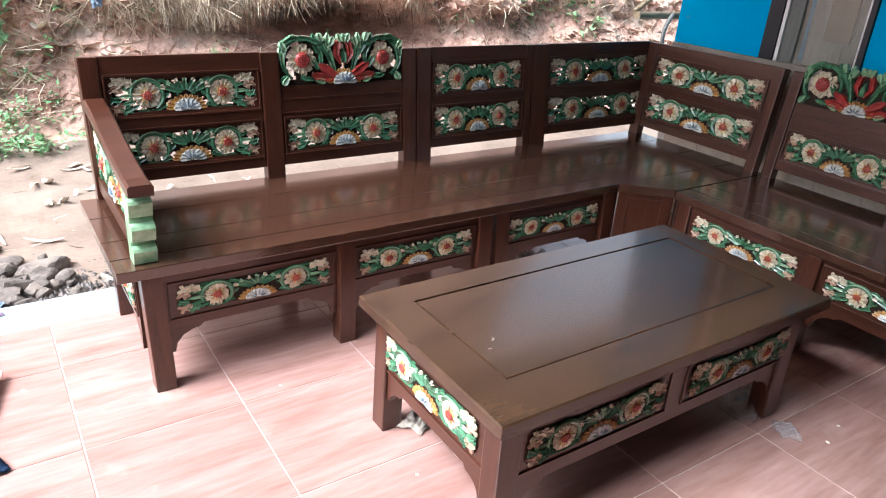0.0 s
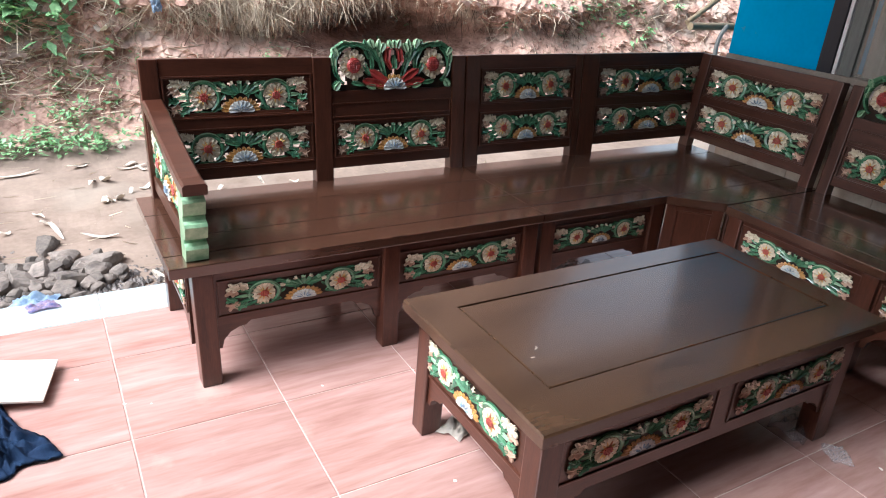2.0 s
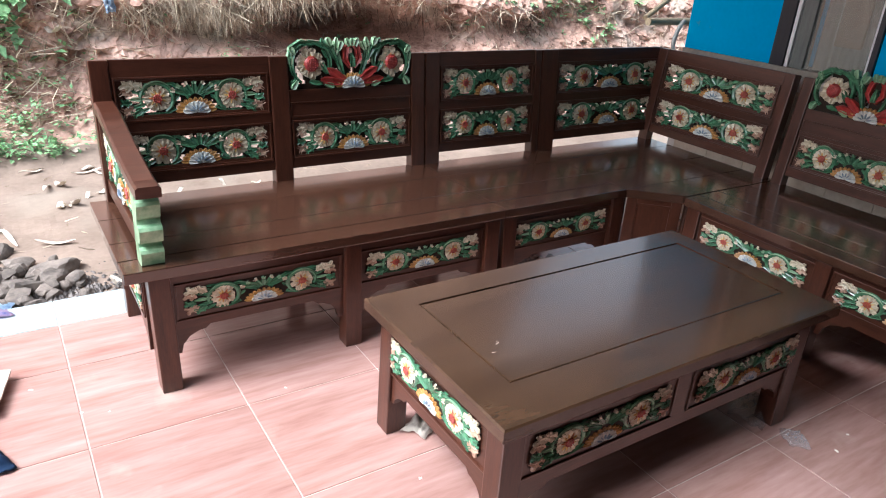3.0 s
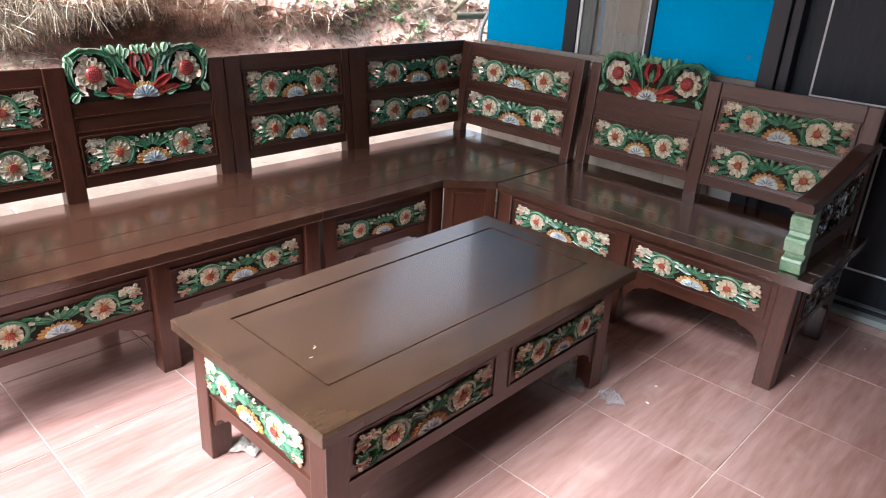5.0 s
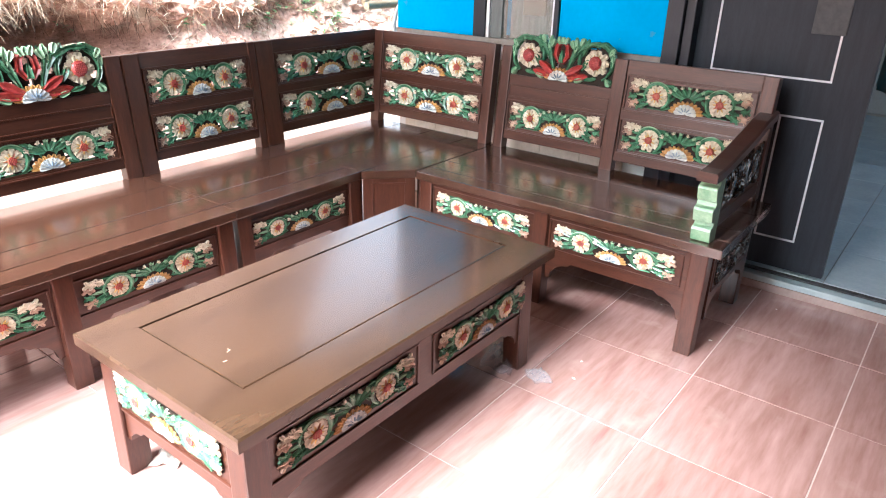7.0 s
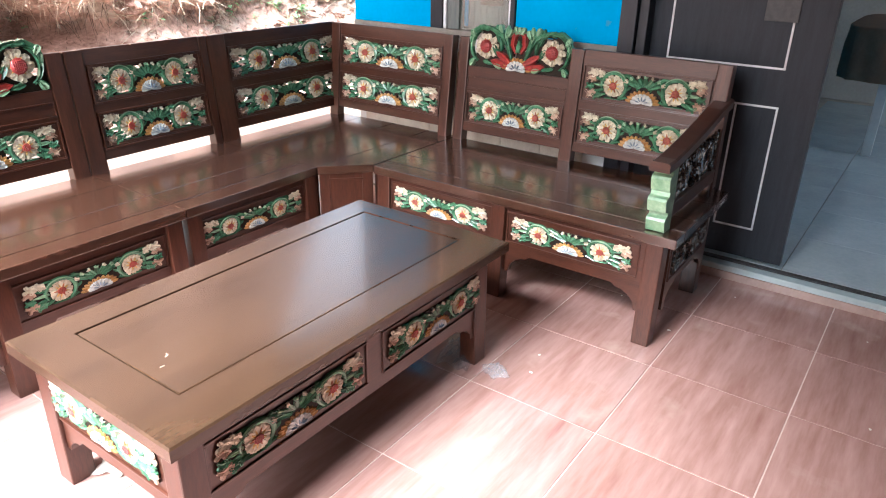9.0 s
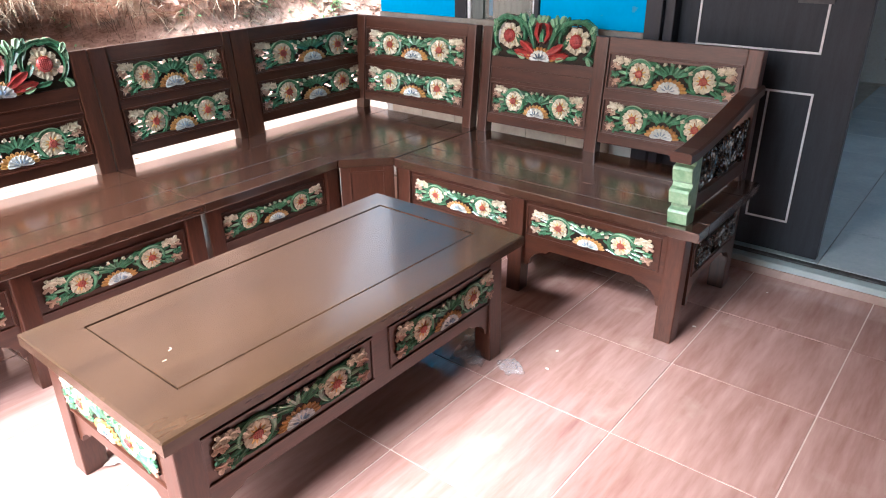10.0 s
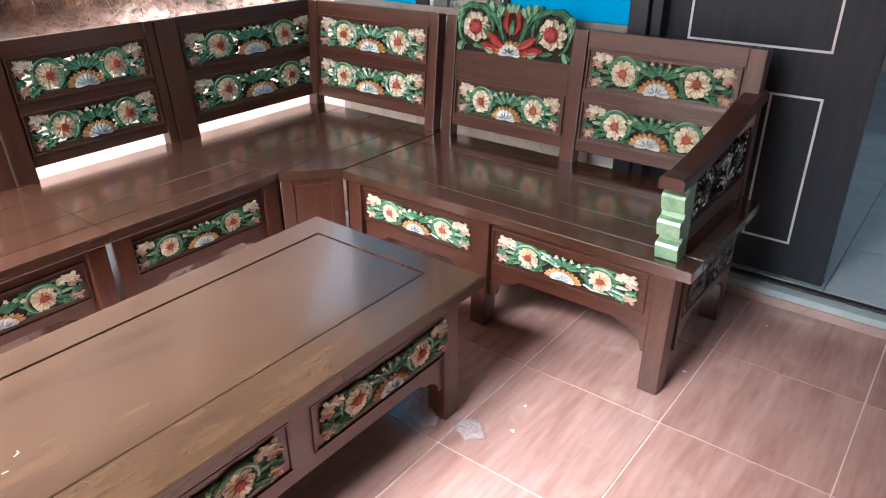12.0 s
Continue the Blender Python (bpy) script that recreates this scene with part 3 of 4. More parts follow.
def armrest(parent, x, back_y, side):
    """Curved arm over a scalloped green front block and a carved side panel. x: its middle."""
    w = 0.062
    bm = bmesh.new()
    rows = []
    line = [(-0.01, 0.612), (0.05, 0.612), (0.14, 0.622), (0.26, 0.64), (0.38, 0.662), (0.48, 0.684), (back_y + 0.03, 0.70)]
    for y, z in line:
        rows.append([bm.verts.new((x + a * w / 2, y, z + b)) for a, b in ((-1, -0.03), (-1, -0.006), (-0.8, 0), (0.8, 0), (1, -0.006), (1, -0.03))])
    for p, q in zip(rows, rows[1:]):
        for i in range(6):
            bm.faces.new((p[i], p[(i + 1) % 6], q[(i + 1) % 6], q[i]))
    bm.faces.new(rows[0])
    bm.faces.new(rows[-1][::-1])
    part("arm", bm, WOOD, parent)
    lobes = [(SEATZ, 0.05)]
    for k in range(3):
        z0 = SEATZ + 0.003 + 0.066 * k
        out = (0.0, 0.01, 0.003)[k]
        lobes += [(z0, 0.04 - out), (z0 + 0.022, 0.034 - out), (z0 + 0.036, 0.03 - out), (z0 + 0.044, 0.035 - out), (z0 + 0.048, 0.052 - out), (z0 + 0.06, 0.056 - out)]
    lobes.append((0.583, 0.046))
    outline = [(0.095, SEATZ)] + [(y, z) for z, y in lobes] + [(0.095, 0.583)]
    bm = bmesh.new()
    prism(bm, outline, -0.029, 0.029)
    for v in bm.verts:
        v.co = Vector((x + v.co.y, v.co.x - 0.01, v.co.z))
    part("scalloped_front", bm, [PALE], parent, "pale green scalloped block")
    part("arm_bottom_rail", boxed(x - 0.022, x + 0.022, 0.08, back_y + 0.02, SEATZ + 0.028, SEATZ + 0.075, 0.003), WOOD, parent)
    part("arm_back_post", boxed(x - 0.024, x + 0.024, back_y - 0.03, back_y + 0.012, SEATZ, 0.672, 0.003), WOOD_UP, parent)
    at = Matrix.Translation((x + side * 0.006, (0.08 + back_y) / 2, 0.525)) @ Matrix.Rotation(radians(90 * side), 4, "Z")
    carving(parent, at, back_y - 0.12, 0.12, 1, True, all_dark=side > 0)


def apron_panels(parent, spans, y, z0, z1, seed):
    for i, (x0, x1) in enumerate(spans):
        mid = (x0 + x1) / 2
        moulding(parent, pose(mid, y + 0.001, (z0 + z1) / 2), x1 - x0 + 0.036, z1 - z0 + 0.034, 0.006, 0.006)
        carving(parent, pose(mid, y - 0.002, (z0 + z1) / 2), (x1 - x0) * 0.94, (z1 - z0) * 0.86, seed + i, False)


def bench(name, label, length, depth, posts, bays, spans, legs, seed, slope, arm, m, seams, carved, back_y):
    ob = thing(name, label, "bench", m, "corner seating")
    planks(ob, 0, length, 0, depth, seams)
    backrest(ob, back_y, slope, posts, bays, seed)
    for x in legs:
        leg(ob, x, 0.036, sy=-0.014, sx=(0.006 if x < 0.2 else 0))
        leg(ob, x, depth - 0.07)
    for a, b in zip(legs, legs[1:]):
        part("apron", apron_board(a + 0.026, b - 0.026, 0.178, 0.35, 0.022, 0.042), WOOD, ob)
        part("back_apron", boxed(a + 0.026, b - 0.026, depth - 0.08, depth - 0.06, 0.2, 0.35), WOOD, ob)
    apron_panels(ob, spans, 0.022, *carved, seed)
    if arm is not None:
        side, x = arm
        armrest(ob, x, back_y + 0.04, side)
        xe = legs[0] if side < 0 else legs[-1]
        turn = Matrix.Translation((xe - side * 0.0, depth / 2, 0)) @ Matrix.Rotation(radians(90 * side), 4, "Z")
        n = depth / 2 - 0.075
        part("side_apron", apron_board(-n, n, 0.178, 0.35, -0.03, -0.01), WOOD, ob, m=turn)
        moulding(ob, turn @ pose(0, -0.029, 0.26), 2 * n - 0.02, 0.118, 0.006, 0.006)
        carving(ob, turn @ pose(0, -0.032, 0.26), 2 * n - 0.07, 0.074, seed, False, all_dark=side > 0)
    return ob


bench("bench", "dark brown lacquered wooden bench with carved painted panels and one arm", 1.221, 0.575,
    [(0.05, 0.105), (0.606, 0.672), (1.163, 1.221)], [(0.105, 0.606, "plain"), (0.672, 1.163, "crest")],
    [(0.14, 0.597), (0.695, 1.13)], [0.085, 0.65, 1.18], 0, 0.1, (-1, 0.08), pose(0.145, 1.755, 0), (0.085, 0.21, 0.40), (0.22, 0.302), 0.555)
bench("bench", "short dark brown wooden middle bench without arms, carved backrest", 0.583, 0.575,
    [(0.003, 0.068), (0.548, 0.582)], [(0.068, 0.548, "plain")],
    [(0.06, 0.51)], [0.03, 0.556], 1, 0.1, None, pose(1.369, 1.755, 0), (0.085, 0.21, 0.40), (0.228, 0.306), 0.555)
bench("bench", "dark brown lacquered wooden bench beside the door, carved crest and arm", 1.19, 0.56,
    [(0.003, 0.05), (0.522, 0.575), (1.075, 1.126)], [(0.05, 0.522, "crest"), (0.575, 1.075, "plain")],
    [(0.09, 0.52), (0.615, 1.06)], [0.045, 0.565, 1.125], 2, 0.1, (1, 1.11), pose(2.1, 1.6, 0, 0, 0, -90), (0.085, 0.2, 0.39), (0.232, 0.314), 0.535)


def corner_seat():
    ob = thing("corner_bench", "dark brown wooden corner seat with chamfered front and carved backrests", "bench", pose(1.954, 1.606, 0), "corner seating")
    # outline of the seat: chamfer at the inner corner, joints between planks
    cuts = [0.0, 0.152, 0.36, 0.56, 0.735]
    def left(y):
        return 0.0 if y >= 0.152 else 0.166 * (1 - y / 0.152)
    for a, b in zip(cuts, cuts[1:]):
        bm = bmesh.new()
        pts = [(left(a + 0.0012) , a + 0.0012), (0.72, a + 0.0012), (0.72, b - 0.0012), (left(b - 0.0012), b - 0.0012)]
        lo = [bm.verts.new((x, y, SEATZ - 0.032)) for x, y in pts]
        hi = [bm.verts.new((x, y, SEATZ)) for x, y in pts]
        bm.faces.new(lo[::-1])
        bm.faces.new(hi)
        for i in range(4):
            bm.faces.new((lo[i], lo[(i + 1) % 4], hi[(i + 1) % 4], hi[i]))
        bmesh.ops.bevel(bm, geom=[e for e in bm.edges if all(v.co.z > SEATZ - 0.001 for v in e.verts)], offset=0.0012, segments=1, affect="EDGES")
        part("seat_plank", bm, SEAT, ob)
    d = math.hypot(0.152, 0.166)
    turn = Matrix.Translation((0.083 + 0.004, 0.076 + 0.006, 0)) @ Matrix.Rotation(math.atan2(-0.152, 0.166), 4, "Z")
    part("front_panel", boxed(-d / 2 + 0.01, d / 2 - 0.01, 0, 0.022, 0.1, 0.35), WOOD_UP, ob, m=turn)
    moulding(ob, turn @ pose(0, 0.001, 0.245), d - 0.085, 0.17, 0.008, 0.006)
    for s in (-1, 1):
        part("leg", boxed(s * (d / 2 - 0.028) - 0.02, s * (d / 2 - 0.028) + 0.02, -0.004, 0.03, 0, 0.351), WOOD_UP, ob, m=turn)
    part("side_panel", boxed(0.004, 0.02, 0.165, 0.5, 0.09, 0.35), WOOD_UP, ob)
    part("side_panel", boxed(0.185, 0.6, 0.004, 0.02, 0.09, 0.35), WOOD, ob)
    leg(ob, 0.68, 0.68)
    leg(ob, 0.04, 0.68)
    leg(ob, 0.68, 0.04)
    backrest(ob, 0.704, 0.1, [(0.002, 0.09)], [(0.09, 0.75, "plain")], 3)
    backrest(ob, 0.535, 0.1, [(0.018, 0.07), (0.68, 0.726)], [(0.07, 0.68, "plain")], 4, pose(0.146, 0.754, 0, 0, 0, -90))
    return ob


corner_seat()


# ---- coffee table ----
def coffee_table():
    ob = thing("coffee_table", "low rectangular brown wooden coffee table with carved painted aprons", "table", pose(0.65, 0.81, 0))
    L, D, Z, t = 1.152, 0.592, 0.375, 0.03
    x0, x1, y0, y1, g = 0.109, 1.073, 0.125, 0.502, 0.002
    part("top_panel", boxed(x0 + g, x1 - g, y0 + g, y1 - g, Z - t, Z - 0.001, 0.003), TOP, ob)
    bm = bmesh.new()
    loops = []
    for z, k in ((Z - t, 0.0), (Z - 0.004, 0.0), (Z, 0.004)):
        loops.append([bm.verts.new((x, y, z)) for x, y in ((k, k), (L - k, k), (L - k, D - k), (k, D - k))])
    for z, k in ((Z, g), (Z - t, g)):
        loops.append([bm.verts.new((x, y, z)) for x, y in ((x0 - k, y0 - k), (x1 + k, y0 - k), (x1 + k, y1 + k), (x0 - k, y1 + k))])
    for p, q in zip(loops, loops[1:] + loops[:1]):
        for i in range(4):
            bm.faces.new((p[i], p[(i + 1) % 4], q[(i + 1) % 4], q[i]))
    part("top_frame", bm, TOP, ob)
    for x, y, a, n in ((0.178, 0.265, 20, 0.012), (0.148, 0.237, -8, 0.01), (0.182, 0.272, 60, 0.005)):
        part("scratch", boxed(-n / 2, n / 2, -0.0005, 0.0005, Z - 0.002, Z - 0.0007, 0), PAPER, ob, "pale scratch", pose(x, y, 0, 0, 0, a))
    zt = Z - t
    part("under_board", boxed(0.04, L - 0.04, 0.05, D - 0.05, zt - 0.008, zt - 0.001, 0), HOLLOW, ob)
    for x in (0.056, 1.05):
        for y in (0.056, 0.52):
            leg(ob, x, y, zt, 0.058, 0, -0.006 if y < 0.1 else 0.006)
    part("apron", apron_board(0.083, 1.023, 0.158, zt, 0.032, 0.052, 0.06, 0.06), WOOD, ob)
    part("apron", apron_board(0.083, 1.023, 0.158, zt, 0.524, 0.544, 0.06, 0.06), WOOD, ob)
    apron_panels(ob, [(0.1, 0.53), (0.622, 1.04)], 0.032, 0.211, 0.299, 1)
    for x, s in ((0.036, -1), (1.07, 1)):
        turn = Matrix.Translation((x, 0.31, 0)) @ Matrix.Rotation(radians(90 * s), 4, "Z")
        part("side_apron", apron_board(-0.23, 0.19, 0.158, zt, -0.0, 0.02, 0.05, 0.05) if s > 0 else apron_board(-0.185, 0.23, 0.158, zt, -0.0, 0.02, 0.05, 0.05), WOOD, ob, m=turn)
        moulding(ob, turn @ pose(0, 0.001, 0.255), 0.46, 0.125, 0.006, 0.006)
        carving(ob, turn @ pose(0, -0.002, 0.255), 0.39, 0.077, 2, False)
    return ob


coffee_table()

# ---- house wall, door, interior ----
XW = 2.79
tagged(part("wall_east", boxed(XW + 0.012, XW + 0.15, 0.943, 2.295, -0.12, 0.79, 0.003), WHITE), "pale masonry base of the house wall", kind="structure")
tagged(part("wall_sill", boxed(XW - 0.006, XW + 0.15, 0.943, 2.3, 0.79, 0.822, 0.004), CONCRETE), "grey ledge under the blue wall", kind="structure")
for y0, y1 in ((1.836, 2.296), (0.943, 1.4)):
    tagged(part("wall_panel", boxed(XW, XW + 0.15, y0, y1, 0.822, 2.295, 0.004), BLUEWALL), "bright blue painted wall", kind="structure")
tagged(part("wall_lintel", boxed(XW, XW + 0.15, 1.4, 1.836, 1.95, 2.295, 0.003), BLUEWALL), "bright blue painted wall above the window", kind="structure")
tagged(part("wall_lintel", boxed(XW, XW + 0.15, -0.55, 0.943, 2.1, 2.295, 0.003), BLUEWALL), "blue painted wall above the door", kind="structure")
tagged(part("wall_east_far", boxed(XW, XW + 0.15, -2.6, -0.55, -0.12, 2.295, 0.003), BLUEWALL), "blue painted wall beyond the door", kind="structure")
tagged(part("wall_side", boxed(XW + 0.15, 6.6, 2.15, 2.296, -0.12, 2.295, 0.003), BLUEWALL), "blue painted side wall of the house", kind="structure")


def window_1():
    ob = thing("window_1", "narrow dark-framed window with dusty glass", "window", kind="structure")
    part("window_frame", boxed(XW - 0.01, XW + 0.1, 1.772, 1.835, 0.823, 1.95), DARKFRAME, ob)
    part("window_frame", boxed(XW - 0.01, XW + 0.1, 1.402, 1.424, 0.823, 1.95), DARKFRAME, ob)
    part("glazing_bead", boxed(XW - 0.004, XW + 0.05, 1.752, 1.768, 0.823, 1.95, 0.002), STRIPE, ob, "white bead")
    part("glazing_bead", boxed(XW - 0.004, XW + 0.03, 1.426, 1.434, 0.823, 1.95, 0.002), STRIPE, ob, "white bead")
    part("sash", boxed(XW + 0.005, XW + 0.05, 1.69, 1.75, 0.823, 1.95, 0.002), SASH, ob, "grey-green sash stile")
    part("board", boxed(XW + 0.034, XW + 0.046, 1.49, 1.6, 0.93, 1.95, 0.002), BOARD, ob, "brown board behind the glass")
    pane = part("pane", boxed(XW + 0.02, XW + 0.024, 1.435, 1.69, 0.823, 1.95, 0), GLASS, ob)
    pane.visible_shadow = False
    bm = bmesh.new()
    rows = [[bm.verts.new((XW + 0.07 + 0.012 * math.sin(i * 1.3), 1.435 + 0.255 * i / 40, z)) for z in (0.823, 1.95)] for i in range(41)]
    for p, q in zip(rows, rows[1:]):
        bm.faces.new((p[0], q[0], q[1], p[1]))
    part("curtain", bm, CURTAIN, ob, smooth=True)


window_1()


def door_1():
    ob = thing("door_1", "black double door leaf with white line decoration, half open pair", "door", kind="structure")
    part("door_frame", boxed(XW - 0.012, XW + 0.12, 0.878, 0.941, 0.0, 2.1), DARKFRAME, ob)
    part("door_frame", boxed(XW + 0.01, XW + 0.11, 0.84, 0.876, 0.062, 2.1), DARKFRAME, ob)
    leaf = part("door_leaf", boxed(2.86, 2.895, 0.22, 0.88, 0.068, 2.09), DOOR, ob)
    x0, x1 = 2.857, 2.8605

    def stripe(y0, y1, z0, z1):
        part("stripe", boxed(x0, x1, y0, y1, z0, z1, 0.0005), STRIPE, leaf, "white")
    w = 0.007
    stripe(0.345, 0.345 + w, 0.79, 0.95)
    stripe(0.345, 0.345 + w, 1.1, 1.9)
    stripe(0.763, 0.763 + w, 0.79, 1.9)
    stripe(0.345 + w, 0.763, 0.79, 0.79 + w)
    stripe(0.345 + w, 0.763, 1.893, 1.9)
    stripe(0.341, 0.341 + w, 0.185, 0.66)
    stripe(0.484, 0.484 + w, 0.185, 0.66)
    stripe(0.341 + w, 0.484, 0.185, 0.185 + w)
    stripe(0.341 + w, 0.64, 0.66 - w, 0.66)
    part("lock_plate", boxed(2.852, 2.8602, 0.336, 0.446, 0.95, 1.1, 0.002), PLATE, leaf, "dark grey plate")


door_1()
tagged(part("threshold", boxed(2.775, 2.825, -0.698, 0.876, -0.1, 0.052, 0.004), BORDER), "white tiled door threshold", kind="structure")
tagged(part("threshold_riser", boxed(2.767, 2.7745, -0.698, 0.876, 0.0003, 0.03, 0.001), RISER), "tile riser under the threshold, floor reflection painted in as pink", kind="structure")
tagged(part("threshold_trim", boxed(2.826, 2.853, -0.548, 0.838, -0.1, 0.057, 0.003), BLACKTRIM), "black pebbled trim strip behind the threshold", kind="structure")
inner = tagged(part("floor_inside", boxed(2.854, 6.6, -2.6, 2.14, -0.1, 0.052, 0), CONCRETE), "floor of the room behind the door", kind="structure")
gt = boxed(0.0015, 0.3985, 0.0015, 0.3985, 0, 0.006, 0.001)
gt = finish(gt, "floor_tile", GREYTILE)
for i in range(9):
    for j in range(7):
        part("floor_tile", gt, parent=inner, m=pose(2.855 + 0.4 * i, -2.19 + 0.4 * j, 0.0525))
tagged(part("wall_inside_back", boxed(6.6, 6.75, -2.6, 2.296, -0.1, 2.295, 0.003), PLASTER), "plain room wall", kind="structure")
# starts late: an unseen opening is left to let daylight onto the room floor
tagged(part("wall_inside_side", boxed(5.6, 6.6, -2.75, -2.6, -0.1, 2.295, 0.003), PLASTER), "plain room wall", kind="structure")
tagged(part("ceiling", boxed(XW + 0.15, 6.6, -2.6, 2.14, 2.22, 2.295, 0), PLASTER), "plain room ceiling", kind="structure")
# out of view: height and edges are set to shape the daylight
tagged(part("roof", boxed(0.0, 6.9, -1.5, 3.3, 2.3, 2.38, 0), ROOF), "unseen porch roof with edges set to shape the daylight", kind="structure")
# never in view: near-black wall added to keep light off faces towards -y
tagged(part("wall_south", boxed(-1.75, XW, -0.85, -0.7, -0.12, 2.295, 0.003), DARKFRAME), "unseen dark wall added to cut light from the south", kind="structure")
# second slab, also out of view, added to shade the front part
tagged(part("roof", boxed(-1.75, -0.003, -1.5, 0.42, 2.3, 2.38, 0), ROOF), "unseen roof slab added to shade the entrance side", kind="structure")
# light blocker on the left, outside the camera's view
tagged(part("wall_west", boxed(-1.75, -1.605, -0.698, 0.42, -0.12, 2.295, 0.003), CONCRETE), "unseen concrete wall added to block light from the west", kind="structure")
dado = bpy.data.objects["wall_east"]
dt = finish(boxed(0.0, 0.012, 0.001, 0.199, 0.001, 0.099, 0.0015), "dado_tile", DADO)
for j in range(7):
    for i in range(8):
        y = 0.945 + 0.2 * i - (0.1 if j % 2 else 0)
        if y > 0.94 and y + 0.2 < 2.3:
            part("dado_tile", dt, parent=dado, m=pose(XW + 0.001, y, 0.03 + 0.1 * j))


def draped_table():
    ob = thing("table", "table with a brown cloth and pale legs inside the room", "table", pose(5.32, 0.0, 0.059))
    bm = bmesh.new()
    n = 44
    ring = [(0.55 * math.copysign(abs(math.cos(a)) ** 0.35, math.cos(a)), 0.42 * math.copysign(abs(math.sin(a)) ** 0.35, math.sin(a))) for a in (2 * math.pi * i / n for i in range(n))]
    rows = []
    for z, k in ((0.72, 0.97), (0.716, 1.0), (0.6, 1.01), (0.43, 1.02)):
        rows.append([bm.verts.new((x * k + (0.012 * math.sin(i * 1.7) if z < 0.7 else 0), y * k + (0.012 * math.cos(i * 2.1) if z < 0.7 else 0), z)) for i, (x, y) in enumerate(ring)])
    bm.faces.new(rows[0])
    for p, q in zip(rows, rows[1:]):
        for i in range(n):
            bm.faces.new((p[i], p[(i + 1) % n], q[(i + 1) % n], q[i]))
    part("tablecloth", bm, BROWNCLOTH, ob, "brown cloth", smooth=True)
    for x in (-0.46, 0.46):
        for y in (-0.3, 0.16):
            part("leg", boxed(x - 0.025, x + 0.025, y - 0.025, y + 0.025, 0, 0.71), GREYPAINT, ob, "pale grey")


draped_table()


# ---- floor ----
floor = tagged(part("floor", boxed(-1.6, 2.802, -0.85, 2.455, -0.16, -0.004, 0), CONCRETE), "porch slab under the tiles", kind="structure")
tagged(part("floor_joint", boxed(-1.59, 2.772, -0.84, 2.45, -0.006, -0.0022, 0), GROUT, floor), "pale grout")
full = finish(boxed(0.002, 0.398, 0.002, 0.398, -0.008, 0, 0.0012), "tile", TILE)
cut = finish(boxed(0.002, 0.398, 0.002, 0.268, -0.008, 0, 0.0012), "tile", TILE)
slim = finish(boxed(0.002, 0.372, 0.002, 0.398, -0.008, 0, 0.0012), "tile", TILE)
edge = finish(boxed(0.0015, 0.3985, 0.0015, 0.18, -0.008, 0.0005, 0.0015), "border_tile", BORDER)
for i in range(-4, 7):
    for j in range(-2, 6):
        data = cut if j == 5 else slim if i == 6 else full
        if i == 6 and j == 5:
            continue
        part("tile", data, parent=floor, m=pose(0.4 * i, 0.4 * j, 0))
    part("border_tile", edge, parent=floor, m=pose(0.4 * i, 2.272, 0))


# ---- ground and earth bank ----
PROFILE = [(2.3, -0.13), (3.0, -0.12), (3.7, -0.1), (4.15, -0.07), (4.4, 0.02), (4.55, 0.18), (4.68, 0.36), (4.8, 0.52), (4.84, 0.64), (4.86, 0.78), (5.0, 0.95), (5.3, 1.15), (5.9, 1.5), (7.0, 2.0), (10, 3.0), (20, 5.0), (60, 9.0)]
SIDES = np.cumsum([0] + [math.hypot(b[0] - a[0], b[1] - a[1]) for a, b in zip(PROFILE, PROFILE[1:])])


def bump_at(x):
    return math.exp(-((x - 2.3) / 0.65) ** 2)


def bank(x, s):
    """The place on the ground sheet at x and at the length s along the slope."""
    y = float(np.interp(s, SIDES, [p[0] for p in PROFILE]))
    z = float(np.interp(s, SIDES, [p[1] for p in PROFILE]))
    steep = max(0.0, min(1.0, (z + 0.05) / 0.3)) * max(0.0, min(1.0, (3.0 - z) / 1.0))
    q = Vector((x * 1.0, z * 1.7, y * 0.6))
    d = 0.16 * noise.noise(q * 1.1) + 0.10 * noise.noise(q * 2.7 + Vector((5, 1, 2))) + 0.06 * noise.noise(q * 6) + 0.07 * (abs(noise.noise(q * 9 + Vector((3, 3, 3)))) - 0.2) + 0.05 * (abs(noise.noise(q * 19)) - 0.2) + 0.03 * noise.noise(q * 40)
    hollow = bump_at(x) * (0.9 * math.exp(-((z - 0.58) / 0.18) ** 2) - 0.22 * math.exp(-((z - 0.86) / 0.1) ** 2))
    flat = 0.018 * noise.noise(Vector((x * 2.2, y * 2.2, 3))) + 0.01 * noise.noise(Vector((x * 9, y * 9, 7)))
    y += steep * (d * 1.1 + hollow)
    z += (1 - steep) * flat + steep * (d * 0.35)
    # unseen upper hill: raised to block sky reflections, lowered to the right
    if z > 1.05:
        rise = 1 / (1 + math.exp(min(60.0, (x - 3.3 - 0.66 * max(0.0, y - 5.2)) * 5)))
        z = 1.05 + (z - 1.05) * (0.25 + 2.0 * rise) + max(0.0, z - 1.5) * 6 * rise
    return Vector((x, y, z))


